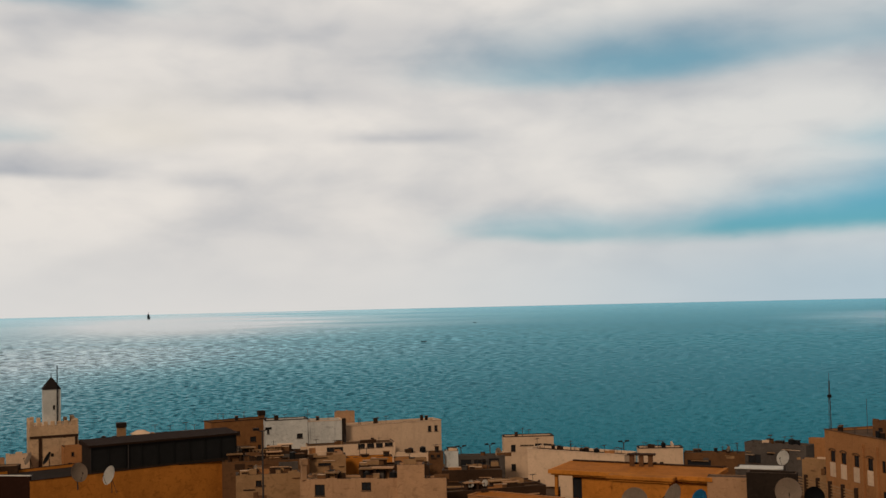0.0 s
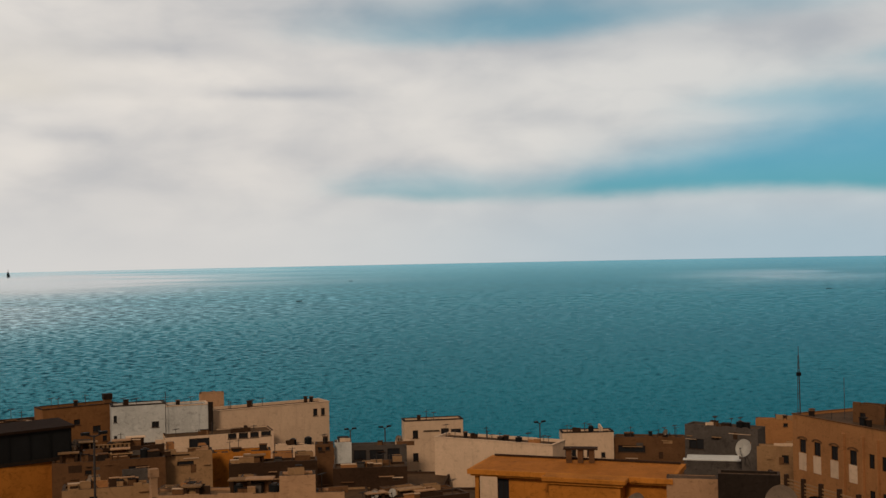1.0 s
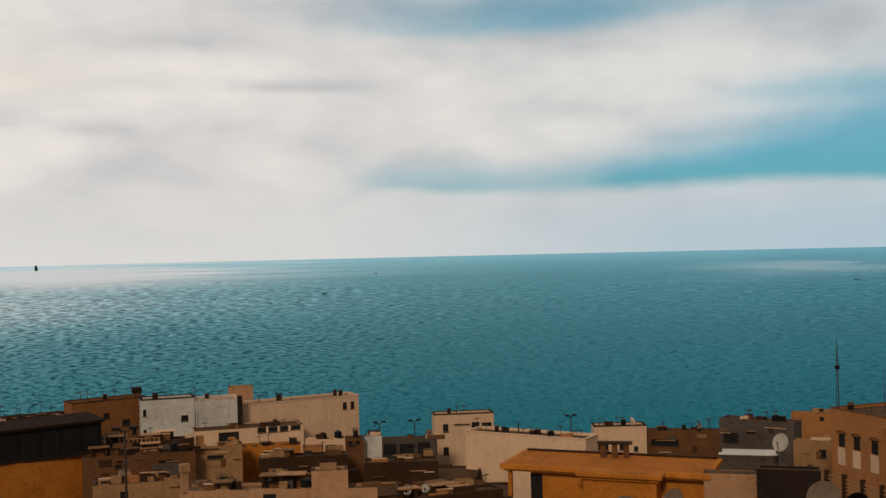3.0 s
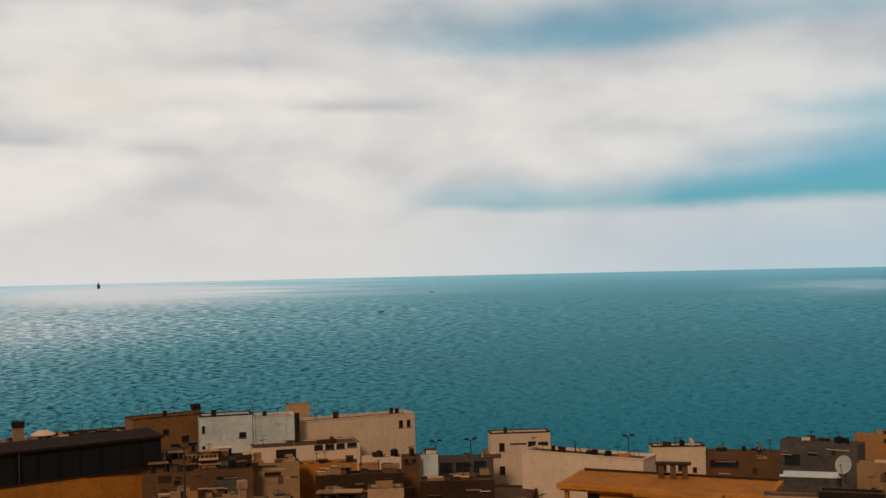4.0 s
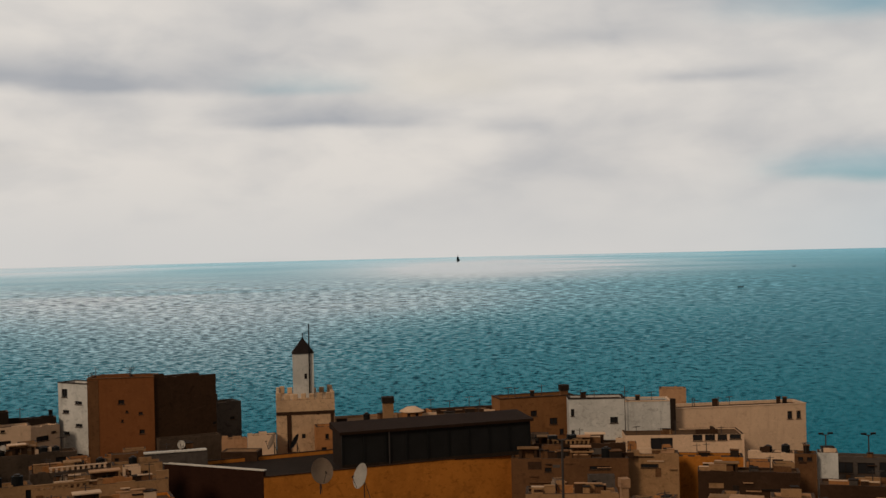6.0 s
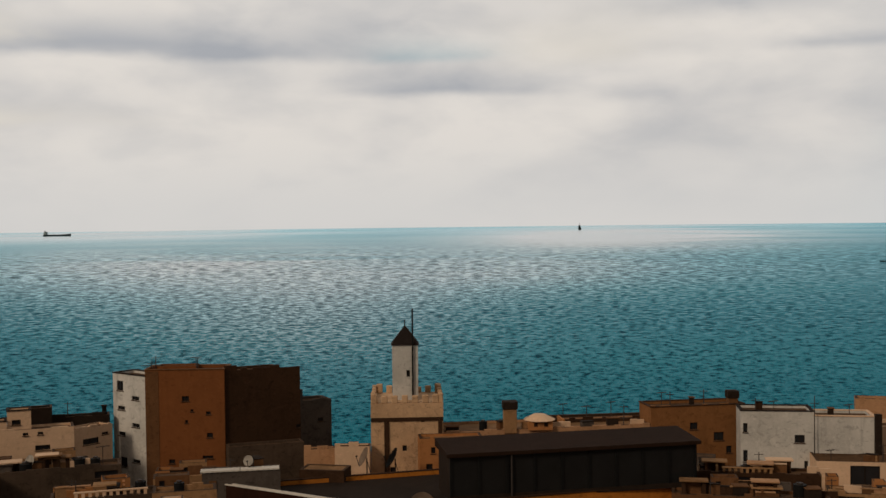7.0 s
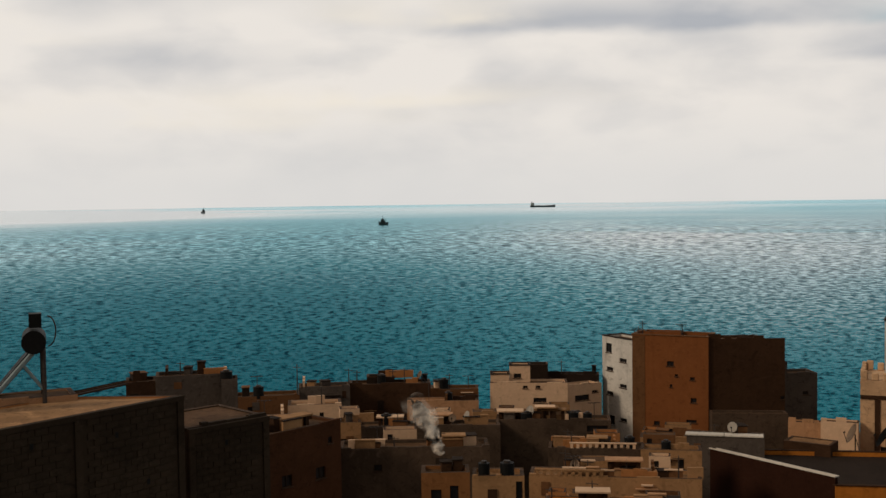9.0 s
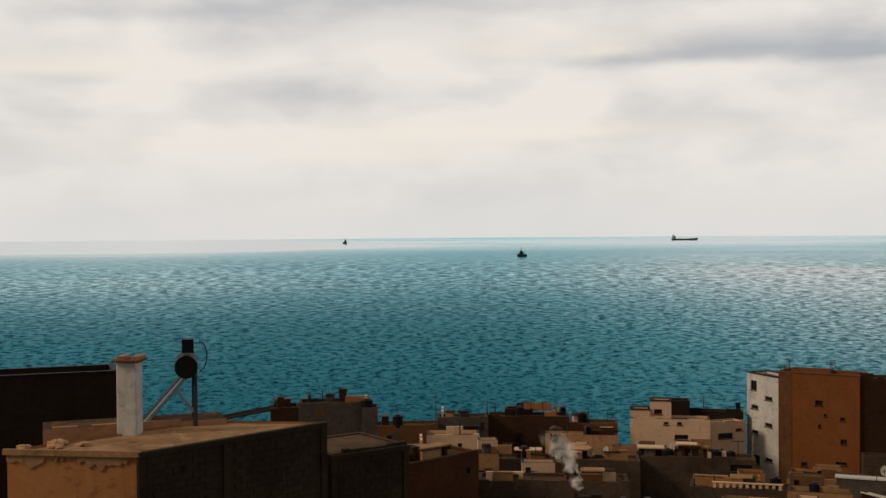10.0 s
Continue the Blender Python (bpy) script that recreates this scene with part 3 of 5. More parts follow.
def veranda(x, y, yaw, w, z, base):
    h = z - base
    th = thing("veranda", pose(x, y, base, 0, 0, yaw), "dark tinted glazed veranda with a low brown roof", "veranda")
    slab_part("floor_beam", th, 0, 0.02, 0, w, 0.25, 0.35, SOOT)
    n = 9
    for j in range(n + 1):
        u = j * (w - 0.16) / n
        slab_part("mullion", th, u, 0.0, 0.353, u + 0.16, 0.2, h - 0.5, BLACK)
    for j in range(n):
        u = j * (w - 0.16) / n + 0.16
        bm = bmesh.new()
        wd = (w - 0.16) / n - 0.16
        block(bm, u, 0.08, 0.353, u + wd, 0.12, h - 0.5)
        part("pane", bm, TINTED, th)
        if j in (4, 7):
            slab_part("blind", th, u + 0.1, 0.14, 0.8, u + wd - 0.2, 0.17, h - 0.9, GREYWALL, "grey blind half drawn")
    slab_part("end_wall", th, 0.0, 0.203, 0.0, 0.2, 3.9, h - 0.5, SOOT)
    slab_part("end_wall", th, w - 0.2, 0.203, 0.0, w, 3.9, h - 0.5, SOOT)
    bm = bmesh.new()
    e = 0.25
    vs = [bm.verts.new(p) for p in ((-e, -e, h - 0.497), (w + e, -e, h - 0.497), (w + e, 4, h - 0.497), (-e, 4, h - 0.497),
                                    (-e, -e, h - 0.25), (w + e, -e, h - 0.25), (w + e, 4, h + 0.06), (-e, 4, h + 0.06))]
    for f in ((3, 2, 1, 0), (4, 5, 6, 7), (0, 1, 5, 4), (1, 2, 6, 5), (2, 3, 7, 6), (3, 0, 4, 7)):
        bm.faces.new([vs[i] for i in f])
    part("roof", bm, TARRED, th, "low-pitched dark brown roof")
    rod_part("downpipe", th, (w * 0.24, -0.1, 0.1), (w * 0.24, -0.1, h - 0.5), 0.06, STEEL)
    return th


veranda(6.75, 79.55, 9.3, 17.75, 20.45, 17.01948942420038 - 0.10)
BEHIND = (6.93, 95.70, 5.7, 17.49, 18.59)
house(*BEHIND, d=4.5, mat=SAND, roof=ROOF_PALE, label="sand-coloured house with a pale flat roof behind the veranda", ragged=0.1, wins=[(1.0, 1.2, 0.5, 0.6)])
house(16.63, 99.86, 3.4, 8.47, 18.67, d=2.5, mat=UMBER, label="dark brown low house with an uneven top", ragged=0.18)
house(-4.06, 87.45, -13.1, 3.42, 17.59, d=2.0, base=17.01948942420038 - 1.0, mat=UMBER, roof=ROOF_PALE, label="small umber stair head on the roof terrace", name="roof_room", category="roof room", parapet=0.04, wins=[(0.5, 0.9, 0.5, 0.5)])


def chimney(x, y, z, w, h, mat, cap, label):
    th = thing("chimney", pose(x, y, z - 0.3), label, "chimney")
    slab_part("shaft", th, -w / 2, -w / 2, 0, w / 2, w / 2, h + 0.3, mat, bevel=0.03)
    slab_part("cap", th, -w / 2 - 0.08, -w / 2 - 0.08, h + 0.304, w / 2 + 0.08, w / 2 + 0.08, h + 0.9, cap)
    return th


chimney(12.50, 96.62, 18.59, 1.05, 1.7, TAN, SOOT, "square tan chimney with a black sooty cap")


def cupola(x, y, z):
    th = thing("roof_vent", pose(x, y, z - 0.6), "small pale domed roof light with dark openings", "roof light")
    slab_part("curb", th, -1.0, -0.9, 0, 1.0, 0.9, 0.75, PEACH)
    for u in (-0.55, 0.3):
        slab_part("opening", th, u, -0.93, 0.3, u + 0.3, -0.903, 0.6, SOOT)
    bm = bmesh.new()
    bmesh.ops.create_cone(bm, cap_ends=True, segments=12, radius1=1.35, radius2=0.5, depth=0.42, matrix=Matrix.Translation((0, 0, 0.97)))
    part("lid", bm, CREAM, th)
    return th


cupola(14.99, 97.05, 19.11)
house(24.43, 97.43, 6.3, 8.25, 19.99, d=3, mat=SIENNA, label="sienna-brown house with square windows", wins=[(3.4, 1.4, 0.7, 0.6), (5.5, 2.3, 0.9, 0.7), (2.4, 3.2, 0.5, 0.5), (6.6, 3.5, 0.5, 0.6)], ragged=0.15, coping=UMBER)
chimney(*roof_spot((24.43, 97.43, 6.3, 8.25, 19.99), 7, 7.4, 0.6), 0.8, 0.7, BROWN, SOOT, "short brown chimney with a black top")

# ---- the unfinished blockwork house ----
BRICK = (-27.45, 26.85, 21.0, 4.60, 28.80)
FACE = (-23.15, 28.49, 74.2, 7.94, 28.77)
house(*BRICK, d=6.3, mat=PEACH, roof=CEMENT, label="unfinished ochre and blockwork house with a cement roof", parapet=0.06, shear=0.748)


def blockwork_face(x, y, yaw, w, z, posts):
    th = thing("blockwork_wall", pose(x, y, z - 5.2, 0, 0, yaw), "bare grey-brown hollow block wall between concrete posts", "wall")
    slab_part("wall_core", th, 0.02, 0.02, 0, w - 0.02, 0.12, 5.16, BLOCKWORK)
    meshes = []
    for length in (0.5, 0.25):
        bm = bmesh.new()
        block(bm, 0.008, -0.03, 0.008, length - 0.008, 0.03, 0.232, 0.008)
        me = bpy.data.meshes.new("block")
        bm.to_mesh(me)
        bm.free()
        me.materials.append(BLOCKWORK)
        meshes.append(me)
    rnd = random.Random(3)
    for r in range(18):
        u, half = 0.3, r % 2
        while u < w - 0.75:
            long = not half
            half = 0
            ln = 0.5 if long else 0.25
            if not any(p - 0.05 < u + ln and u < p + 0.4 for p in posts[1:-1]):
                ob = new("block", meshes[0 if long else 1])
                ob.parent = th
                ob.matrix_local = pose(u, rnd.uniform(-0.012, 0.012), 5.16 - 0.24 * (r + 1) - 0.12, 0, 0, rnd.uniform(-0.4, 0.4))
            u += ln
    for u in posts:
        slab_part("post", th, u, -0.05, 0, u + 0.28, 0.02, 5.17, BLOCKWORK, "rough concrete post")
    slab_part("ring_beam", th, 0.0, -0.06, 5.05, w, 0.16, 5.24, BLOCKWORK, "rough concrete ring beam")
    for u, zz in [(u, zz) for u, zz in ((1.6, 4.4), (4.9, 4.2), (6.2, 2.3)) if u < w - 0.5]:
        slab_part("putlog_hole", th, u, -0.045, zz, u + 0.12, -0.035, zz + 0.2, BLACK)
    return th


blockwork_face(FACE[0] + 0.02, FACE[1] - 0.12, FACE[2], FACE[3], FACE[4], (0.0, 3.3, FACE[3] - 0.3))
blockwork_face(-21.76 + 0.12, 37.32 - 0.06, 65.2, 3.69, 27.20, (0.0, 3.39))
house(-21.76, 37.32, 65.2, 3.69, 27.27, d=3.5, mat=BLOCKWORK, roof=ROOFING, label="lower bare blockwork house with an unfinished top", ragged=0.12, parapet=0.05)
house(-36.03, 32.14, 48.1, 5.92, 30.02, d=2.5, mat=SOOT, label="dark brown house with a long flat roof", coping=BLACK)
PB_ROW = (-28.72, 29.50, 48.2, 6.51, 28.95)
house(*PB_ROW, d=1.7, base=BRICK[4] - 5.0, mat=SAND, roof=ROOFING, label="peeling cream upper storey wall beside the cement roof", parapet=0.05, ragged=0.06)
house(-25.52, 33.91, 83.8, 4.81, 28.65, d=0.7, base=BRICK[4] - 0.1, mat=UMBER, roof=SOOT, label="low dark brown parapet wall on the cement roof", name="parapet_wall", parapet=0.03, category="wall", ragged=0.03)
slab_th = thing("roof_edge", pose(BRICK[0], BRICK[1], BRICK[4], 0, 0, BRICK[2]), "rough overhanging cement roof edge with drips", "roof edge")
slab_part("lip", slab_th, -0.1, -0.14, -0.14, BRICK[3] + 0.05, -0.003, 0.05, CEMENT)
rnd = random.Random(12)
bm = bmesh.new()
us = [BRICK[3] * j / 40 for j in range(41)]
lows = [-0.20 - 0.22 * rnd.random() ** 2 - 0.55 * max(0.0, noise.noise((u * 0.9, 3.7, 0.0)) + 0.15) for u in us]
for j in range(40):
    a, b, c, e = us[j], us[j + 1], lows[j], lows[j + 1]
    quad(bm, (a, -0.05, c), (b, -0.05, e), (b, -0.06, -0.142), (a, -0.06, -0.142))
    quad(bm, (a, -0.004, c), (b, -0.004, e), (b, -0.05, e), (a, -0.05, c))
part("cement_drip", bm, CEMENT, slab_th, "ragged run of cement below the roof edge")


def rubble(x, y, z, r, seed):
    bm = bmesh.new()
    bmesh.ops.create_icosphere(bm, subdivisions=2, radius=r)
    for v in bm.verts:
        v.co *= 1.0 + 0.55 * noise.noise(v.co * (1.3 / r) + Vector((seed, 0, 0)))
        v.co.z = max(-0.35 * r, v.co.z * 0.5)
    ob = part("rubble", bm, SAND)
    ob.matrix_world = pose(x, y, z + 0.35 * r, 0, 0, seed * 50)
    tagged(ob, "pale lump of broken masonry on the cement roof", "rubble", "rubble on the roof")


for j, (u, v, r) in enumerate(((0.15, 0.35, 0.22), (0.55, 0.9, 0.30), (0.95, 0.7, 0.16), (1.25, 1.2, 0.20), (0.25, 1.3, 0.26))):
    rubble(*roof_spot(BRICK, 6, u + 0.748 * v, v, 0.06), r, j)


def pillar(x, y, z):
    th = thing("chimney", pose(x, y, z - 0.1, 0, 0, 25), "whitewashed roof chimney with a flat stone cap", "chimney")
    slab_part("shaft", th, -0.36, -0.36, 0, 0.36, 0.36, 2.75, WHITE, bevel=0.03)
    slab_part("cap", th, -0.5, -0.5, 2.75, 0.5, 0.5, 2.84, BROWN, bevel=0.02)
    for u in (-0.35, 0.2):
        slab_part("cap_stone", th, u, -0.35, 2.843, u + 0.3, 0.3, 2.96, TAN)
    return th


pillar(-26.15, 31.16, 28.70)


def solar_heater(x, y, z):
    th = thing("solar_water_heater", pose(x, y, z - 0.15, 0, 0, 41), "solar water heater with a black round tank on a steel stand", "water heater")
    rod_part("leg", th, (0.12, 0, 0), (0.12, 0, 2.2), 0.09, STEEL)
    rod_part("leg", th, (0.05, 1.2, 0), (0.05, 1.2, 2.2), 0.07, STEEL)
    rod_part("brace", th, (-1.7, 0, 0.2), (-0.15, 0, 1.95), 0.09, PALESTEEL, "pale galvanised strut")
    rod_part("brace", th, (0.1, 0, 0.5), (-0.6, 0, 1.45), 0.06, PALESTEEL, "pale galvanised strut")
    bm = bmesh.new()
    vs = [(-1.75, 0.1, 0.15), (-0.25, 0.1, 1.9), (-0.25, 1.4, 1.9), (-1.75, 1.4, 0.15)]
    lo = [bm.verts.new(v) for v in vs]
    hi = [bm.verts.new((v[0] - 0.06, v[1], v[2] + 0.06)) for v in vs]
    bm.faces.new(lo), bm.faces.new(hi)
    for j in range(4):
        bm.faces.new((lo[j], lo[(j + 1) % 4], hi[(j + 1) % 4], hi[j]))
    part("collector", bm, BLACK, th, "tilted black glazed collector")
    rod_part("tank", th, (-0.2, -0.35, 2.25), (-0.2, 1.5, 2.25), 0.42, BLACK, "round black water tank", n=24)
    slab_part("header_box", th, -0.35, -0.1, 2.75, 0.08, 0.5, 3.25, BLACK, "black feed box")
    bm = bmesh.new()
    pts = [Vector((0.28 + 0.28 * math.sin(a), 0.1, 2.6 + 0.55 * math.cos(a))) for a in [i * math.pi / 8 for i in range(9)]]
    for p, q in zip(pts, pts[1:]):
        tube(bm, p, q, 0.025, n=5)
    part("hose", bm, STEEL, th)
    return th


solar_heater(-25.20, 33.39, 28.88)

# ---- the crowded roofs ----
trim = random.Random(77)


def weather(th, row, mat):
    """Ledges, lintels, patches of other render and shutters that break up a plain old wall."""
    w, h = row[3], row[4] - th.location.z
    for q in range(int(w * 0.9)):
        ln = min(w * 0.6, trim.uniform(0.5, 2.6))
        u, zz = trim.uniform(0.05, w - ln - 0.05), h - trim.uniform(0.25, 2.6)
        kind = trim.random()
        if kind < 0.5:
            t = trim.uniform(0.04, 0.09)
            slab_part("ledge", th, u, -trim.uniform(0.08, 0.25), zz, u + ln, -0.004, zz + t, trim.choice((CREAM, TAN, SAND, SOOT, UMBER, BROWN)))
        elif kind < 0.8:
            slab_part("render_patch", th, u, -0.025, zz - trim.uniform(0.2, 0.7), u + ln * 0.6, -0.004, zz, trim.choice((TAN, BROWN, SAND, UMBER, GREYWALL)))
        else:
            slab_part("shutter", th, u, -0.06, zz - 0.8, u + 0.5, -0.004, zz, trim.choice((SOOT, UMBER, BROWN)))



ROWS = (
    ((-45.40, 64.64, 36.6, 2.04, 23.54), UMBER, "small dark brown house with a flat roof", 5, [], 0.1),
    ((-43.82, 65.81, 34.2, 4.64, 23.82), GREYWALL, "grey house with a plain parapet", 5, [], 0.0),
    ((-39.61, 67.48, 32.3, 1.10, 23.56), GREYWALL, "narrow grey stair head beside a roof", 3, [], 0.0),
    ((-44.14, 76.28, 30.9, 5.05, 20.57), BROWN, "low brown house with a patched wall", 5, [(1.0, 0.8, 0.4, 0.4)], 0.1),
    ((-40.84, 80.58, 28.0, 4.11, 20.79), GREYWALL, "grey flat-roofed house with peeling paint", 5, [(2.6, 0.9, 0.45, 0.5)], 0.12),
    ((-37.29, 85.81, 25.1, 2.33, 20.98), SOOT, "dark raised room on a roof", 4, [(1.2, 0.5, 0.45, 0.3)], 0.0),
    ((-38.19, 84.26, 24.6, 6.74, 20.57), UMBER, "dark brown flat-roofed house with worn render", 5, [(5.0, 1.0, 0.5, 0.5)], 0.15),
    ((-33.22, 89.83, 21.3, 4.11, 19.51), BROWN, "brown house with a long flat parapet", 5, [], 0.1),
    ((-33.07, 84.46, 21.9, 5.80, 19.44), SAND, "low sand-coloured house with a flat roof", 3, [], 0.08),
    ((-37.66, 73.18, 28.5, 3.91, 20.85), CREAM, "cream house with stained render", 5, [(2.3, 0.6, 0.3, 0.5)], 0.1),
    ((-34.35, 63.53, 30.5, 2.34, 21.83), CREAM, "small cream house with a low parapet", 4, [], 0.0),
    ((-30.21, 56.68, 69.1, 6.25, 22.43), RUSSET, "red-brown house with two square windows", 6, [(1.6, 2.6, 0.75, 0.7), (4.2, 2.6, 0.75, 0.7), (5.2, 0.9, 0.35, 0.4)], 0.1),
    ((-31.26, 68.70, 26.8, 1.50, 20.84), TAN, "narrow tan house with one door", 4, [(0.1, 1.1, 0.5, 1.2)], 0.0),
    ((-29.00, 64.24, 23.5, 9.51, 20.13), DRAB, "long grey-brown house with a bare wall", 6, [(2.2, 1.0, 0.5, 0.4)], 0.12),
    ((-34.10, 77.35, 22.7, 10.80, 18.65), DRAB, "long low grey-brown house with a worn top", 5, [], 0.1),
    ((-19.68, 55.38, 22.0, 2.55, 21.47), SIENNA, "sienna house front with recessed doorways", 4, [(0.5, 0.9, 0.55, 1.6), (1.5, 0.7, 0.45, 1.9)], 0.0),
    ((-17.21, 56.38, 19.2, 2.75, 21.27), TAN, "tan house with a small balcony door", 4, [(2.3, 0.3, 0.35, 1.4)], 0.08),
    ((-25.11, 83.29, 16.3, 8.84, 18.63), DRAB, "grey-brown house with a long flat roof", 5, [(7.0, 0.4, 1.6, 0.5)], 0.15),
    ((-18.47, 74.93, 14.1, 6.59, 18.70), DRAB, "grey-brown house with a low worn wall", 5, [], 0.1),
    ((-10.41, 82.95, 7.7, 5.42, 18.48), GREYWALL, "grey shed under pale tin sheets", 4, [], 0.0),
    ((-16.76, 65.00, 13.2, 10.09, 19.29), TAN, "tan house with a stepped parapet", 5, [(3.0, 0.7, 0.6, 0.5)], 0.12),
    ((-14.23, 59.50, 12.8, 8.43, 19.10), OCHRE, "ochre house with a moulded parapet", 5, [], 0.0),
    ((-14.08, 84.29, 10.7, 3.47, 17.80), TAN, "small tan house with a low door", 4, [(0.6, 0.5, 0.7, 0.6)], 0.12),
    ((-12.03, 74.50, 10.3, 3.95, 19.16), TAN, "tan house with faded stucco", 4, [(0.7, 0.6, 0.5, 0.6), (2.4, 0.6, 0.4, 0.6)], 0.1),
    ((37.83, 75.98, -21.7, 8.68, 15.84), UMBER, "umber house with a plain wall", 5, [], 0.05),
    ((38.18, 82.21, -20.1, 6.07, 16.01), OCHRE, "ochre house with a warm side wall", 5, [], 0.1),
    ((45.06, 81.81, -22.9, 4.58, 16.12), CREAM, "cream house with a ragged parapet", 4, [(2.2, 0.6, 1.0, 0.25)], 0.25),
    ((48.50, 79.27, -24.3, 1.97, 16.27), BROWN, "narrow brown house with two small windows", 4, [(0.3, 0.3, 0.45, 0.35), (1.1, 0.3, 0.45, 0.35)], 0.0),
    ((50.78, 79.34, -25.2, 1.82, 16.25), WHITE, "small white cube house", 4, [], 0.0),
    ((55.28, 84.96, -27.0, 6.40, 14.63), GREYWALL, "dark house with shuttered shop fronts", 5, [(0.4, 0.5, 1.4, 1.1), (2.2, 0.5, 1.6, 1.1), (4.2, 0.4, 1.4, 1.6)], 0.1),
    ((46.86, 71.24, -26.6, 7.34, 15.14), UMBER, "umber house with a bare back wall", 6, [(6.0, 0.9, 0.5, 0.4)], 0.0),
    ((32.60, 79.78, -17.5, 4.62, 16.95), TAN, "tan house with broken plaster", 5, [(1.2, 0.9, 1.6, 0.35)], 0.3),
    ((21.95, 80.32, -13.7, 10.46, 16.94), BROWN, "brown house with layered low roofs", 5, [(3.0, 0.8, 0.6, 0.4), (7.0, 0.7, 1.8, 0.3)], 0.2),
    ((23.33, 87.18, -13.7, 10.99, 17.01), UMBER, "dark house with a long low roof", 5, [(5.0, 0.3, 1.8, 0.4)], 0.1),
    ((23.58, 53.23, -30.3, 10.12, 18.49), SAND, "sand-coloured house with two square windows", 6, [(1.5, 0.55, 1.0, 1.1), (6.2, 0.35, 0.95, 0.8)], 0.05),
    ((31.64, 47.32, -23.0, 2.65, 19.97), SAND, "sand-coloured rendered stair tower", 3, [], 0.0),
    ((34.05, 46.30, -24.6, 2.15, 18.62), SAND, "low sand-coloured house wing", 4, [], 0.0),
    ((38.13, 49.93, -6.4, 10.80, 16.38), UMBER, "umber house with a long shaded wall", 5, [], 0.0),
    ((18.44, 58.59, -13.6, 6.53, 18.55), TAN, "tan house with a worn roof edge", 5, [(2.0, 0.6, 0.6, 0.6)], 0.2),
    ((91.03, 58.00, -46.8, 3.91, 14.65), TAN, "low tan house with a dark archway", 4, [(2.6, 0.9, 0.7, 0.9)], 0.1),
    ((100.98, 67.85, -46.8, 4.55, 15.51), PEACH, "peach house seen above the roofs", 4, [(3.2, 0.4, 0.5, 0.4)], 0.15),
    ((91.64, 69.96, -64.4, 8.71, 15.53), GREYWALL, "dark grey house with a sloping parapet", 6, [(0.5, 1.6, 1.8, 1.2)], 0.1),
    ((85.98, 76.15, -40.7, 8.48, 13.80), BROWN, "row of low brown houses", 5, [(0.5, 1.0, 3.2, 0.8)], 0.15),
)
for row, mat, label, deep, wins, rag in ROWS:
    wins = [a for a in wins if a[0] + a[2] < row[3] - 0.05]
    th = house(*row, d=max(1.8, deep * 0.45), mat=mat, label=label, wins=wins, ragged=rag, roof=ROOF_PALE if mat in (CREAM, TAN, PEACH, SAND) else ROOFING)
    if mat in (BROWN, UMBER, TAN, GREYWALL):
        weather(th, row, mat)

# ---- the white houses ----
house(31.14, 94.59, -10.3, 5.78, 20.07, d=3.0, mat=WHITE, label="white house with flaking paint and small windows", coping=SOOT, wins=[(0.2, 1.0, 0.35, 0.75), (0.2, 3.2, 0.35, 0.95), (4.25, 1.9, 0.8, 0.65), (5.0, 4.0, 0.3, 0.8)])
house(36.83, 93.56, -11.5, 4.71, 19.71, d=3.0, mat=WHITE, label="plain white house with a low parapet", coping=CREAM)
house(42.24, 93.40, -1.2, 14.24, 18.73, d=3.2, mat=CREAM, label="long cream house with a dark corner window", coping=CREAM, wins=[(12.2, 0.7, 0.55, 0.85), (13.2, 0.7, 0.5, 0.85), (1.5, 2.3, 4.2, 0.12)])
house(42.33, 98.65, -18.8, 2.85, 20.24, d=1.8, mat=SAND, label="small sand-coloured stair head with a ragged top", ragged=0.25, base=18.73240010898698 - 0.8, name="roof_room", category="roof room")
house(35.77, 90.22, -11.9, 11.77, 16.81, d=4, mat=CREAM, label="low cream annex with a band of windows", wins=[(2.5, 0.3, 2.2, 1.5), (6.7, 0.02, 0.95, 0.6), (7.9, 0.02, 1.0, 0.6), (9.15, 0.02, 0.95, 0.6), (10.35, 0.02, 1.1, 0.5)], parapet=0.1)
house(63.60, 87.46, -21.7, 7.06, 16.34, d=2.6, mat=CREAM, label="cream house with upper windows and a flat roof", coping=SOOT, wins=[(1.0, 1.1, 0.65, 0.95), (4.4, 1.0, 0.95, 0.95), (5.6, 1.1, 1.2, 0.8), (2.3, 1.15, 1.9, 0.12), (1.0, 3.8, 0.65, 0.95)])
house(62.26, 77.90, -59.0, 14.15, 15.86, d=3.4, mat=CREAM, label="long cream wing with a plain side wall", coping=CREAM, left=[(0.6, 2.2, 0.55, 1.5), (2.0, 2.6, 0.55, 1.6)], parapet=0.2)
house(79.96, 78.28, -28.3, 6.13, 14.56, d=2.6, mat=CREAM, label="cream house with a row of arched windows", coping=SOOT, wins=[(0.15, 1.9, 0.5, 0.9), (1.1, 1.9, 0.5, 0.9), (2.0, 1.9, 0.5, 0.9), (2.9, 1.9, 0.5, 0.9), (4.6, 2.4, 0.5, 0.6)])
house(39.77, 48.60, -58.3, 9.44, 16.12, d=3, mat=PEACH, roof=ROOF_OCHRE, label="peach roof terrace with a tiled edge", coping=PEACH, parapet=0.04)
house(65.27, 43.26, -42.9, 4.30, 16.56, d=1.8, mat=SAND, label="small sand-coloured roof shed", parapet=0.04)
house(66.68, 38.54, -45.7, 4.95, 17.52, d=1.8, mat=SOOT, label="dark timber shed on a roof")
house(80.13, 57.45, -43.9, 5.75, 14.38, d=4, mat=GREYWALL, label="grey shed under a pale tin roof", roof=TIN, parapet=0.05)


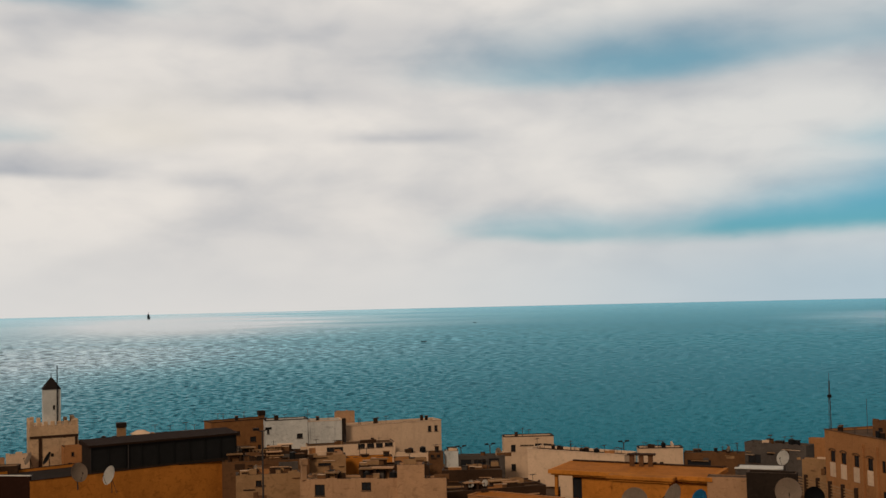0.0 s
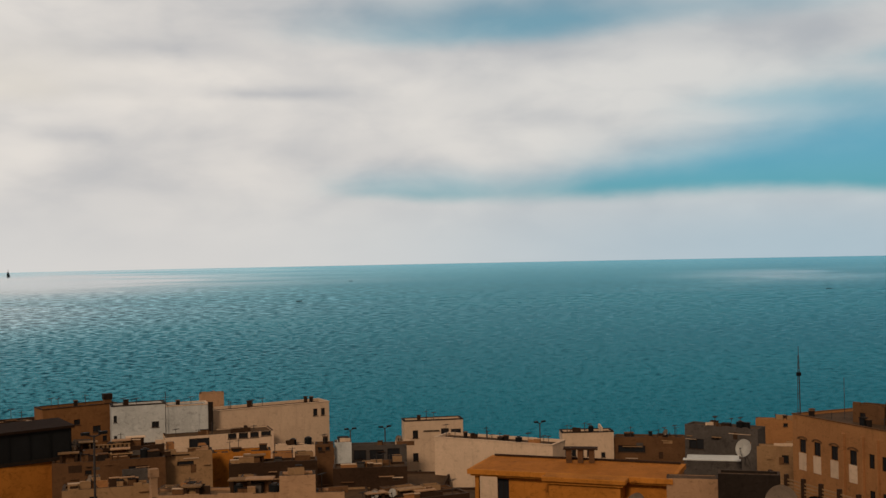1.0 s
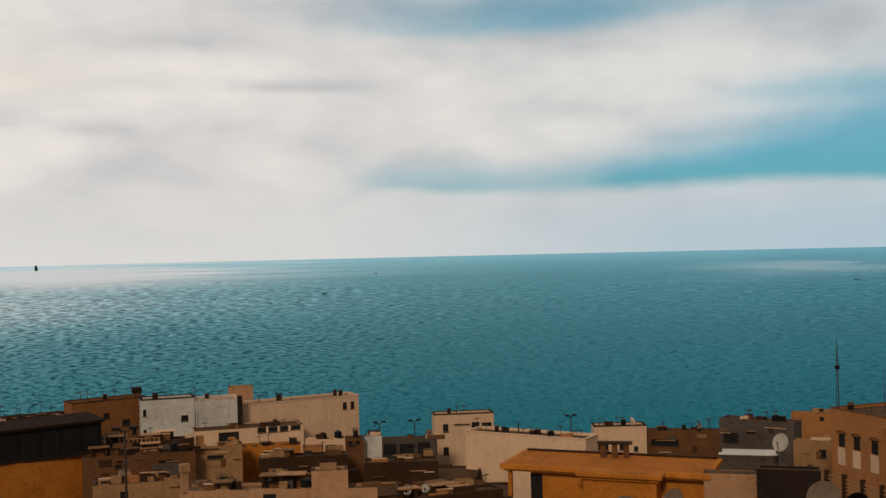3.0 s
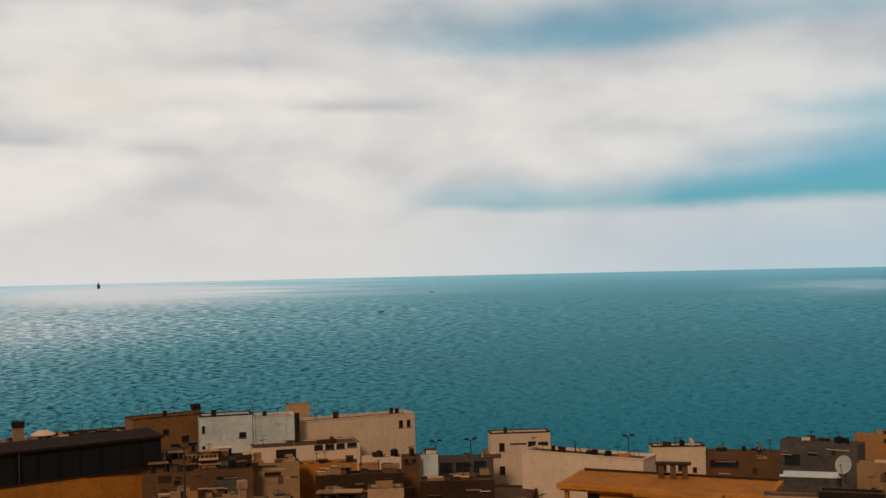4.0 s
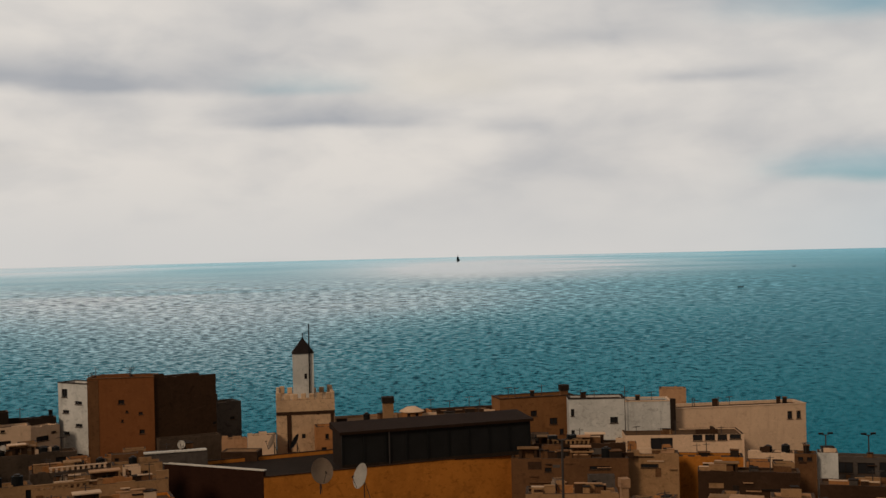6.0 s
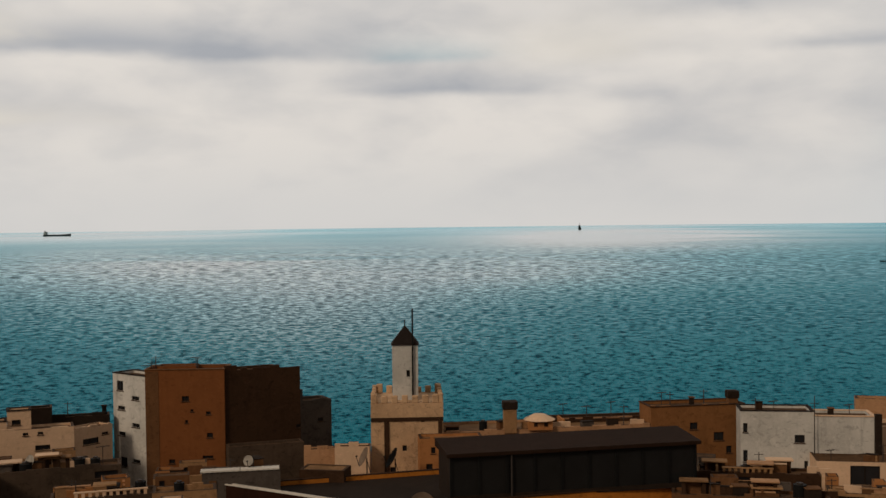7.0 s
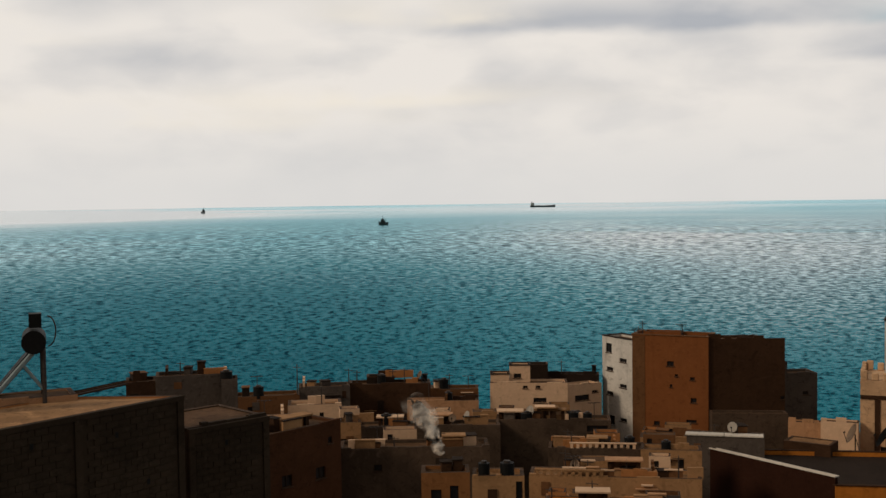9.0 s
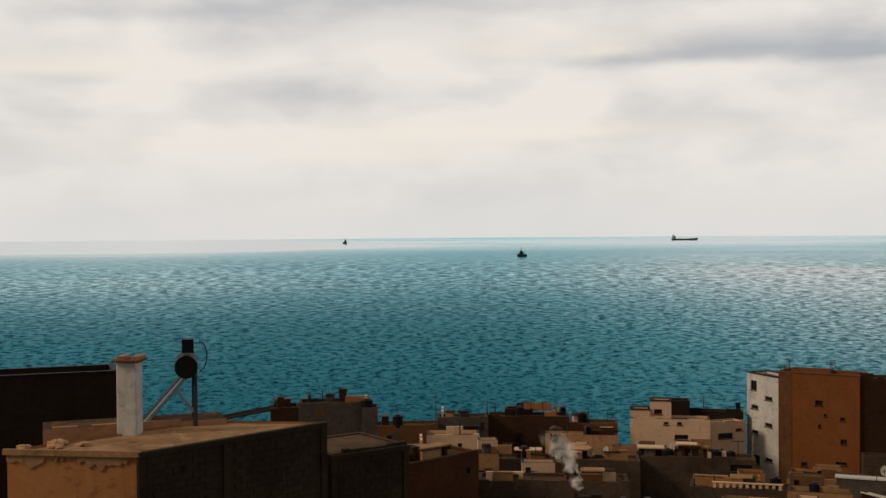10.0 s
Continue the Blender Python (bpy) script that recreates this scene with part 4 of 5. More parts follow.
# ---- the apartment house ----
def apartment(row, row2):
    x, y, yaw, w, z = row
    th = house(x, y, yaw, w, z, d=12, mat=PEACH, roof=ROOFING, parapet=0.2, coping=BROWN, sill=False, name="apartment_house", category="apartment house",
               label="peach apartment house with tall arched windows", group="apartment houses",
               wins=[(1.0, 2.3, 0.95, 1.3), (3.1, 2.3, 0.95, 1.3), (5.5, 2.3, 0.95, 1.3), (8.0, 2.3, 0.95, 1.4), (10.5, 2.3, 0.8, 1.3), (12.1, 2.3, 0.8, 1.3), (10.5, 5.6, 0.8, 1.4), (12.1, 5.6, 0.8, 1.4)])
    h = z - (min(ground_z(x, y), ground_z(x + 12 * 0.7, y + 12 * 0.7)) - 0.6)
    for u in (1.0, 3.1, 5.5, 8.0):
        slab_part("spandrel", th, u - 0.05, -0.05, h - 5.3, u + 1.0, -0.004, h - 3.65, CREAM, "pale panel under the window")
        bm = bmesh.new()
        for j in range(8):
            a0, a1 = math.pi * j / 8, math.pi * (j + 1) / 8
            p = [(u + 0.475 - math.cos(a) * r, h - 2.32 + math.sin(a) * r * 0.45) for r, a in ((0.5, a0), (0.72, a0), (0.72, a1), (0.5, a1))]
            f = [bm.verts.new((q[0], -0.1, q[1])) for q in p]
            g = [bm.verts.new((q[0], -0.003, q[1])) for q in p]
            bm.faces.new(f)
            for i in range(4):
                bm.faces.new((f[i], f[(i + 1) % 4], g[(i + 1) % 4], g[i]))
        bmesh.ops.remove_doubles(bm, verts=bm.verts, dist=0.001)
        part("arch", bm, BROWN, th, "brown moulded window arch")
    for u in (7.1, 9.6, 11.45, 12.95):
        slab_part("pilaster", th, u, -0.22, 0, u + 0.35, -0.004, h - 0.9, PEACH)
    x, y, yaw, w, z = row2
    w = 14.0
    rec = [(0.5, 2.0, 2.7, 2.1), (3.9, 2.0, 2.7, 2.1), (7.3, 2.0, 2.7, 2.1), (0.5, 5.0, 2.7, 2.2), (3.9, 5.0, 2.7, 2.2), (7.3, 5.0, 2.7, 2.2)]
    bz = ground_z(x, y) - 1.5
    h = z - bz
    th = thing("apartment_house", pose(x, y, bz, 0, 0, yaw), "peach apartment wing with recessed balconies", "apartment house", "apartment houses")
    bm = bmesh.new()
    panel(bm, Matrix.Identity(4), w, h, [(a[0], h - a[1] - a[3], a[2], a[3]) for a in rec], 1.3)
    panel(bm, pose(0, 10, 0, 0, 0, -90), 10, h, ())
    panel(bm, pose(w, 0, 0, 0, 0, 90), 10, h, ())
    panel(bm, pose(w, 10, 0, 0, 0, 180), w, h, ())
    bmesh.ops.remove_doubles(bm, verts=bm.verts, dist=0.0005)
    part("wall", bm, PEACH, th)
    slab_part("roof", th, 0.01, 0.01, h - 0.5, w - 0.01, 9.99, h - 0.4, ROOFING)
    slab_part("coping", th, -0.08, -0.1, h + 0.003, w + 0.08, 0.25, h + 0.12, BROWN)
    for a in rec:
        zz = h - a[1] - a[3]
        b = part("balcony_wall", quad_mesh((a[0], 1.3, zz), (a[0] + a[2], 1.3, zz), (a[0] + a[2], 1.3, zz + a[3]), (a[0], 1.3, zz + a[3])), TAN, th)
        slab_part("balcony_door", th, a[0] + 0.5, 1.22, zz + 0.02, a[0] + 1.4, 1.28, zz + 1.8, SOOT)
        slab_part("balcony_slab", th, a[0] - 0.1, -0.35, zz - 0.16, a[0] + a[2] + 0.1, -0.004, zz + 0.02, PEACH)
        rail = rod_part("handrail", th, (a[0], -0.25, zz + 0.85), (a[0] + a[2], -0.25, zz + 0.85), 0.04, STEEL)
        for j in range(9):
            u = a[0] + 0.05 + j * (a[2] - 0.1) / 8
            rod_part("baluster", rail, (u, -0.25, zz + 0.02), (u, -0.25, zz + 0.84), 0.025, STEEL)
    for u in (3.25, 6.65, 10.05):
        slab_part("pilaster", th, u, -0.4, 0, u + 0.55, -0.004, h - 0.6, PEACH)


def quad_mesh(*pts):
    bm = bmesh.new()
    quad(bm, *pts)
    return bm


apartment((86.25, 48.48, -98.8, 13.41, 19.62), (84.21, 35.22, -80.1, 6.62, 19.62))
AR = (87.64, 42.30, -80.2, 10.93, 21.32)
for u, wd, dz, mat in ((0.0, 3.2, -0.25, BROWN), (3.3, 2.0, 0.05, UMBER), (5.4, 3.4, -0.3, TAN), (8.9, 5.0, 0.1, BROWN)):
    px, py, pz = roof_spot(AR, 3, u, 0.0, 0.0)
    house(px, py, AR[2], wd, AR[4] + dz, d=2.2, base=19.62054548865033 - 0.7, mat=mat, label="small rendered room on the apartment roof", ragged=0.3, name="roof_room", category="roof room", wins=[(0.7, 0.7, 0.6, 0.6)])


def slat_fence(x, y, yaw, w, z):
    gz = ground_z(x, y) - 0.4
    th = thing("slat_fence", pose(x, y, gz, 0, 0, yaw), "brown slatted fence between square posts by the apartments", "fence")
    h = z - gz
    slab_part("fence_wall", th, 0, 0, 0, w, 0.2, h - 2.3, BROWN)
    for j in range(6):
        u = j * (w - 0.3) / 5
        slab_part("post", th, u, -0.05, h - 2.297, u + 0.3, 0.25, h, UMBER)
    for j in range(5):
        for i in range(7):
            u = j * (w - 0.3) / 5 + 0.303
            slab_part("slat", th, u, 0.06, h - 2.2 + i * 0.29, u + (w - 0.3) / 5 - 0.306, 0.12, h - 2.08 + i * 0.29, TAN)


slat_fence(73.82, 39.83, -100.4, 11.46, 16.84)


def pavilion(x, y, yaw, w, z, base):
    th = thing("roof_pavilion", pose(x, y, base, 0, 0, yaw), "white open roof shelter with a dark flat top", "roof shelter")
    h = z - base
    for u in (0.0, w - 0.15):
        for v in (0.0, 2.2):
            slab_part("post", th, u, v, 0, u + 0.15, v + 0.15, h - 0.25, TIN)
    slab_part("roof", th, -0.3, -0.3, h - 0.247, w + 0.3, 2.7, h, SOOT)
    slab_part("low_wall", th, 0.155, 0.02, 0, w - 0.155, 0.12, 0.9, WHITE)


PAV = (85.56, 30.19, -55.6, 2.57, 23.51)
pavilion(*PAV, PAV[4] - 1.35)
house(PAV[0], PAV[1], PAV[2], PAV[3] + 1.5, PAV[4] - 1.35, d=3, base=19.62054548865033 - 0.7, mat=BROWN, label="brown stair head on the apartment roof", parapet=0.04, name="roof_room", category="roof room")


# ---- the ochre house with the wide roof slab ----
def slab_house(x, y, yaw, w, z):
    bz = ground_z(x, y) - 0.5
    h = z - bz
    th = thing("house", pose(x, y, bz, 0, 0, yaw), "ochre house with a wide overhanging tiled roof slab and porch", "house", "town houses")
    d = 7.5
    bm = bmesh.new()
    vs = [bm.verts.new(p) for p in ((0, 0, h - 0.42), (w, 0, h - 0.42), (w, d, h - 0.42), (0, d, h - 0.42), (0, 0, h), (w, 0, h), (w, d, h), (0, d, h), (0.35, 0.35, h + 0.02), (w - 0.35, 0.35, h + 0.02), (w - 0.35, d - 0.35, h + 0.02), (0.35, d - 0.35, h + 0.02))]
    for f in ((3, 2, 1, 0), (0, 1, 5, 4), (1, 2, 6, 5), (2, 3, 7, 6), (3, 0, 4, 7), (4, 5, 9, 8), (5, 6, 10, 9), (6, 7, 11, 10), (7, 4, 8, 11)):
        bm.faces.new([vs[i] for i in f])
    part("roof_slab", bm, OCHRE, th, "moulded ochre roof edge")
    bm = bmesh.new()
    quad(bm, (0.35, 0.35, h + 0.022), (w - 0.35, 0.35, h + 0.022), (w - 0.35, d - 0.35, h + 0.022), (0.35, d - 0.35, h + 0.022))
    part("roof", bm, ROOF_OCHRE, th, "orange-brown tiled roof")
    slab_part("bay_slab", th, w * 0.40, -1.7, h - 0.42, w * 0.80, -0.003, h + 0.015, OCHRE, "stepped ochre roof edge over a bay", bevel=0.08)
    slab_part("bay_moulding", th, w * 0.415, -1.45, h - 0.62, w * 0.785, 0.24, h - 0.423, OCHRE)
    slab_part("bay_wall", th, w * 0.43, -1.2, 0, w * 0.77, 0.88, h - 0.625, OCHRE)
    slab_part("roof_kerb", th, 0.4, d - 0.6, h + 0.025, w - 0.4, d - 0.4, h + 0.22, UMBER)
    slab_part("moulding", th, 0.25, 0.25, h - 0.62, w - 0.25, d - 0.2, h - 0.423, OCHRE)
    bm = bmesh.new()
    panel(bm, pose(2.6, 0.9, 0), w - 3.2, h - 0.625, [(0.0, h - 3.2, 1.1, 2.3)])
    panel(bm, pose(2.6, d - 0.5, 0, 0, 0, -90), d - 1.4, h - 0.625, ())
    panel(bm, pose(w - 0.6, 0.9, 0, 0, 0, 90), d - 1.4, h - 0.625, ())
    part("wall", bm, OCHRE, th)
    window_part(th, pose(2.6, 0.9, h - 3.2), 1.1, 2.3, SOOT, False)
    slab_part("porch_column", th, 0.55, 0.6, 0, 0.9, 0.95, h - 0.623, OCHRE)
    slab_part("porch_wall", th, 0.9, d - 0.7, 0, 2.58, d - 0.5, h - 0.623, UMBER)
    return th


SLAB = (53.81, 57.21, -50.9, 18.60, 16.46)
slab_house(*SLAB)


def vent_blocks(x, y, z):
    th = thing("roof_vent", pose(x, y, z, 0, 0, -40), "three brown vent stacks under one flat lid", "roof vent")
    for j in range(3):
        slab_part("stack", th, j * 1.05, 0, -0.02, j * 1.05 + 0.5, 0.6, 1.25, BROWN)
    slab_part("lid", th, -0.25, -0.2, 1.253, 2.9, 0.8, 1.42, UMBER)


vent_blocks(*roof_spot(SLAB, 8, 8.0, 5.0, -0.03))


# ---- dishes, tanks, posts ----
def dish(x, y, z, r, mat, yaw, tilt=25, label="", mast=0.9, mast_mat=STEEL):
    th = thing("satellite_dish", pose(x, y, z, 0, 0, yaw), label, "satellite dish", "satellite dishes")
    bm = bmesh.new()
    rings = [[bm.verts.new((0, 0, 0))]]
    for q in (0.35, 0.7, 0.92, 1.0):
        rings.append([bm.verts.new((r * q * math.cos(a), -0.28 * r * q * q, r * 1.06 * q * math.sin(a))) for a in [i * math.tau / 24 for i in range(24)]])
    for i in range(24):
        bm.faces.new((rings[0][0], rings[1][i], rings[1][(i + 1) % 24]))
        for a, b in zip(rings[1:], rings[2:]):
            bm.faces.new((a[i], b[i], b[(i + 1) % 24], a[(i + 1) % 24]))
    bmesh.ops.solidify(bm, geom=bm.faces[:], thickness=0.03)
    ref = part("reflector", bm, mat, th)
    ref.matrix_local = pose(0, 0, 0, -tilt, 0, 0)
    rod_part("feed_arm", ref, (0, -0.25 * r, -r), (0, -r * 0.95, -r * 0.25), 0.025, mast_mat)
    rod_part("feed_head", ref, (0, -r * 0.98, -r * 0.3), (0, -r * 0.85, -r * 0.12), 0.06, BLACK)
    rod_part("mast", th, (0, 0.12, -r - mast), (0, 0.1, 0.0), 0.05, mast_mat)
    rod_part("brace", th, (0.35, 0.5, -r - mast), (0, 0.12, -0.3 * r), 0.03, mast_mat)
    return th


NEAR = (44.13, 32.17, -51.1, 23.37, 18.09)
house(*NEAR[:4], 15.07, d=11, mat=PEACH, roof=ROOF_PALE, label="near peach house roof crowded with dishes", parapet=0.25, ragged=0.1)
dish(64.17, 29.39, 17.09, 1.23, DISHGREY, -35, 10, "large grey-beige satellite dish on a roof mast", 0.95)
dish(65.76, 27.63, 16.67, 0.94, BLACK, -35, 10, "round black satellite dish on a roof mast", 0.9)
dish(82.35, 51.15, 16.23, 0.85, TIN, -75, 20, "white satellite dish seen from the side")
dish(52.55, 27.15, 17.59, 0.98, BLUE, -85, 20, "bright blue satellite dish on a roof")
dish(56.52, 36.72, 15.99, 1.37, DISHGREY, -95, 25, "beige satellite dish turned sideways")
dish(51.97, 36.80, 16.11, 1.30, DISHGREY, -40, 15, "beige satellite dish on a flat roof")
dish(0.77, 89.74, 17.90, 0.75, DISHGREY, -75, 25, "grey satellite dish at the foot of the tower", 1.0)
dish(2.93, 89.77, 17.75, 0.8, BLACK, -80, 30, "dark satellite dish at the foot of the tower", 1.0)
chimney(23.96, 53.13, 18.67, 0.5, 1.2, SAND, SAND, "plain sand-coloured roof chimney among low houses")
PIER = (41.32, 92.24, 19.67)
th = thing("pier", pose(PIER[0], PIER[1], PIER[2] - 4.0, 0, 0, -8), "dark narrow pier between the white houses", "pier")
slab_part("shaft", th, 0, 0, 0, 0.5, 0.5, 4.3, SOOT)
dish(4.62, 73.25, 18.09, 1.0, DISHGREY, 25, 15, "grey satellite dish by the ochre house")
dish(8.04, 73.05, 17.51, 1.0, TIN, -65, 20, "pale satellite dish seen edge on")


def water_tank(x, y, z, r=0.5, h=1.1):
    th = thing("water_tank", pose(x, y, z), "dark round roof water tank with a lid", "water tank", "roof tanks")
    rod_part("drum", th, (0, 0, 0), (0, 0, h), r, BLACK, n=16)
    rod_part("lid", th, (0, 0, h), (0, 0, h + 0.12), r * 0.5, STEEL, n=12)


def roof_post(x, y, z, h, label="thin rusty steel post on a roof"):
    th = thing("roof_post", pose(x, y, z - 0.1), label, "post", "roof posts")
    rod_part("shaft", th, (0, 0, 0), (0, 0, h), 0.05, STEEL, r1=0.03)
    rod_part("cross_bar", th, (-0.35, 0, h * 0.88), (0.35, 0, h * 0.88), 0.025, STEEL)


def tv_aerial(x, y, z, h):
    th = thing("tv_aerial", pose(x, y, z - 0.05, 0, 0, 30), "thin roof television aerial with short cross rods", "aerial", "roof aerials")
    rod_part("mast", th, (0, 0, 0), (0, 0, h), 0.03, STEEL)
    boom = rod_part("boom", th, (-0.5, 0, h), (0.5, 0, h), 0.025, STEEL)
    for u in (-0.4, -0.15, 0.1, 0.35):
        rod_part("rod", boom, (u, -0.25, h), (u, 0.25, h), 0.015, STEEL)


def crate(x, y, z, w, d, h, mat, yaw, label):
    th = thing("roof_box", pose(x, y, z, 0, 0, yaw), label, "roof box", "boxes and bins on roofs")
    slab_part("body", th, 0, 0, 0, w, d, h, mat, bevel=0.03)
    slab_part("lid", th, -0.05, -0.05, h + 0.002, w + 0.05, d + 0.05, h + 0.06, SOOT if mat is not SOOT else BROWN)


def low_wall(x, y, z, w, h, mat, yaw):
    th = thing("low_wall", pose(x, y, z, 0, 0, yaw), "worn rendered partition wall on a flat roof", "wall", "roof partition walls")
    n = max(2, int(w / 0.8))
    rnd = random.Random(int(x * 13 + y))
    for j in range(n):
        slab_part("wall_section", th, j * w / n, 0, 0, (j + 1) * w / n - 0.003, 0.18, h * rnd.uniform(0.75, 1.0), mat)


def corrugated(x, y, z, w, d, yaw, mat, label):
    th = thing("tin_roof", pose(x, y, z, -4, 0, yaw), label, "tin roof", "tin roofs")
    n = 2
    for j in range(n):
        bm = bmesh.new()
        m = int(w / n / 0.12)
        prev = None
        for i in range(m + 1):
            u = j * w / n + i * (w / n - 0.05) / m
            zz = 0.012 * math.sin(i * math.pi / 1.5)
            cur = [bm.verts.new((u, 0, zz)), bm.verts.new((u, d, zz)), bm.verts.new((u, 0, zz - 0.1)), bm.verts.new((u, d, zz - 0.1))]
            if prev:
                bm.faces.new((prev[0], cur[0], cur[1], prev[1]))
                bm.faces.new((prev[2], cur[2], cur[0], prev[0]))
                bm.faces.new((prev[3], cur[3], cur[2], prev[2]))
            prev = cur
        part("sheet", bm, mat, th)


corrugated(*roof_spot((-10.41, 82.95, 7.7, 5.42, 18.48), 4, -0.1, -0.1, -0.12), 5.5, 1.3, (-10.41, 82.95, 7.7, 5.42, 18.48)[2], TIN, "pale tin sheets over a grey shed")
corrugated(*roof_spot((80.13, 57.45, -43.9, 5.75, 14.38), 4, -0.1, -0.1, -0.12), 5.8, 1.3, (80.13, 57.45, -43.9, 5.75, 14.38)[2], TIN, "pale tin sheets over a low shed")

rnd = random.Random(21)
CLUTTER = [r[0] for r in ROWS] + [(62.26, 77.90, -59.0, 14.15, 15.86), (35.77, 90.22, -11.9, 11.77, 16.81), (79.96, 78.28, -28.3, 6.13, 14.56), (-25.11, 83.29, 16.3, 8.84, 18.63), (-16.76, 65.00, 13.2, 10.09, 19.29), (-18.47, 74.93, 14.1, 6.59, 18.70), (6.93, 95.70, 5.7, 17.49, 18.59)]
for row in CLUTTER:
    x, y, yaw, w, z = row
    for q in range(max(2, int(w * 0.75))):
        u, v = rnd.uniform(0.3, max(0.4, w - 0.7)), rnd.uniform(0.35, 1.3)
        px, py, pz = roof_spot(row, 5, u, v)
        kind = rnd.random()
        if kind < 0.10:
            water_tank(px, py, pz, rnd.uniform(0.3, 0.45), rnd.uniform(0.6, 0.9))
        elif kind < 0.32:
            roof_post(px, py, pz, rnd.uniform(0.8, 1.7))
        elif kind < 0.42:
            tv_aerial(px, py, pz, rnd.uniform(0.9, 1.7))
        elif kind < 0.52:
            dish(px, py, pz + 0.7, rnd.uniform(0.3, 0.42), rnd.choice((TIN, DISHGREY)), yaw - 30 + rnd.uniform(-40, 40), 20, "small satellite dish on a crowded roof", 0.35)
        elif kind < 0.76:
            mat = rnd.choice((BROWN, UMBER, TAN, SOOT, CREAM, GREYWALL))
            crate(px, py, pz, rnd.uniform(0.4, 1.1), rnd.uniform(0.4, 0.9), rnd.uniform(0.35, 0.8), mat, yaw + rnd.uniform(-15, 15), "small lidded box or bin standing on a flat roof")
        else:
            low_wall(px, py, pz, rnd.uniform(0.9, 2.4), rnd.uniform(0.45, 0.85), rnd.choice((BROWN, TAN, PEACH, UMBER, CREAM)), yaw + rnd.choice((0, 0, 90)))


# odds and ends along the skyline roofs
rnd = random.Random(8)
for row in ((31.14, 94.59, -10.3, 5.78, 20.07), (36.83, 93.56, -11.5, 4.71, 19.71), (42.24, 93.40, -1.2, 14.24, 18.73), (63.60, 87.46, -21.7, 7.06, 16.34), (62.26, 77.90, -59.0, 14.15, 15.86), (79.96, 78.28, -28.3, 6.13, 14.56), (24.43, 97.43, 6.3, 8.25, 19.99), (85.98, 76.15, -40.7, 8.48, 13.80), (91.64, 69.96, -64.4, 8.71, 15.53), (-17.77, 98.96, -2.5, 6.61, 23.64), (-21.11, 101.77, -40.1, 4.36, 23.11), (-25.64, 99.49, 15.5, 4.64, 19.71), (16.63, 99.86, 3.4, 8.47, 18.67), (86.25, 48.48, -98.8, 13.41, 19.62), (-38.19, 84.26, 24.6, 6.74, 20.57), (-33.22, 89.83, 21.3, 4.11, 19.51), (-43.82, 65.81, 34.2, 4.64, 23.82)):
    for q in range(max(2, int(row[3] * 0.55))):
        px, py, pz = roof_spot(row, 3, rnd.uniform(0.3, row[3] - 0.6), rnd.uniform(0.5, 1.4))
        kind = rnd.random()
        if kind < 0.45:
            crate(px, py, pz, rnd.uniform(0.3, 0.6), rnd.uniform(0.3, 0.5), rnd.uniform(0.6, 0.95), rnd.choice((SOOT, BLACK, UMBER)), row[2], "dark lidded bin on a skyline roof")
        elif kind < 0.7:
            roof_post(px, py, pz, rnd.uniform(0.9, 1.5))
        else:
            tv_aerial(px, py, pz, rnd.uniform(0.9, 1.5))

# small rooms, stairs and terraces crowded on the inner roofs
rnd = random.Random(33)
INNER = ((37.83, 75.98, -21.7, 8.68, 15.84), (46.86, 71.24, -26.6, 7.34, 15.14), (32.60, 79.78, -17.5, 4.62, 16.95), (21.95, 80.32, -13.7, 10.46, 16.94), (23.33, 87.18, -13.7, 10.99, 17.01), (38.13, 49.93, -6.4, 10.80, 16.38), (18.44, 58.59, -13.6, 6.53, 18.55), (-30.21, 56.68, 69.1, 6.25, 22.43), (-31.26, 68.70, 26.8, 1.50, 20.84), (-29.00, 64.24, 23.5, 9.51, 20.13), (-34.10, 77.35, 22.7, 10.80, 18.65), (-25.11, 83.29, 16.3, 8.84, 18.63), (-18.47, 74.93, 14.1, 6.59, 18.70), (-16.76, 65.00, 13.2, 10.09, 19.29), (-14.23, 59.50, 12.8, 8.43, 19.10), (-14.08, 84.29, 10.7, 3.47, 17.80), (-12.03, 74.50, 10.3, 3.95, 19.16), (23.58, 53.23, -30.3, 10.12, 18.49))
for row in INNER:
    u = 0.1
    while u < row[3] - 1.0:
        wd = rnd.uniform(0.8, 2.2)
        if rnd.random() < 0.62:
            px, py, pz = roof_spot(row, 3, u, rnd.uniform(1.9, 3.6))
            top = row[4] + rnd.uniform(-0.1, 0.65)
            house(px, py, row[2] + rnd.uniform(-6, 6), wd, top, d=rnd.uniform(0.9, 1.6), base=pz - 2.2, mat=rnd.choice((CREAM, TAN, BROWN, UMBER, PEACH, GREYWALL, TAN)),
                  label="small rendered room crowded among flat roofs", group="small roof rooms", name="roof_room", category="roof room", parapet=rnd.choice((0.05, 0.2)),
                  ragged=rnd.choice((0.0, 0.15)), wins=[(0.25, 0.3, 0.35, 0.4)] if wd > 1.1 else [])
        u += wd + rnd.uniform(0.1, 0.8)


def roof_slab(x, y, z, w, d, yaw, mat):
    """A thin cement slab on short block piers, as left over shelters and wash places."""
    th = thing("roof_shelter", pose(x, y, z, 0, 0, yaw), "low cement slab shelter on block piers", "roof shelter", "roof shelters")
    hh = 0.55 + 0.5 * ((x * 7.3 + y) % 1.0)
    for u in (0.05, w - 0.3):
        for v in (0.05, d - 0.3):
            slab_part("pier", th, u, v, 0, u + 0.25, v + 0.25, hh, UMBER)
    slab_part("back_wall", th, 0.303, d - 0.2, 0, w - 0.303, d - 0.06, hh, BROWN)
    slab_part("slab", th, -0.12, -0.15, hh + 0.003, w + 0.12, d + 0.05, hh + 0.12, mat, "pale weathered cement slab", bevel=0.02)


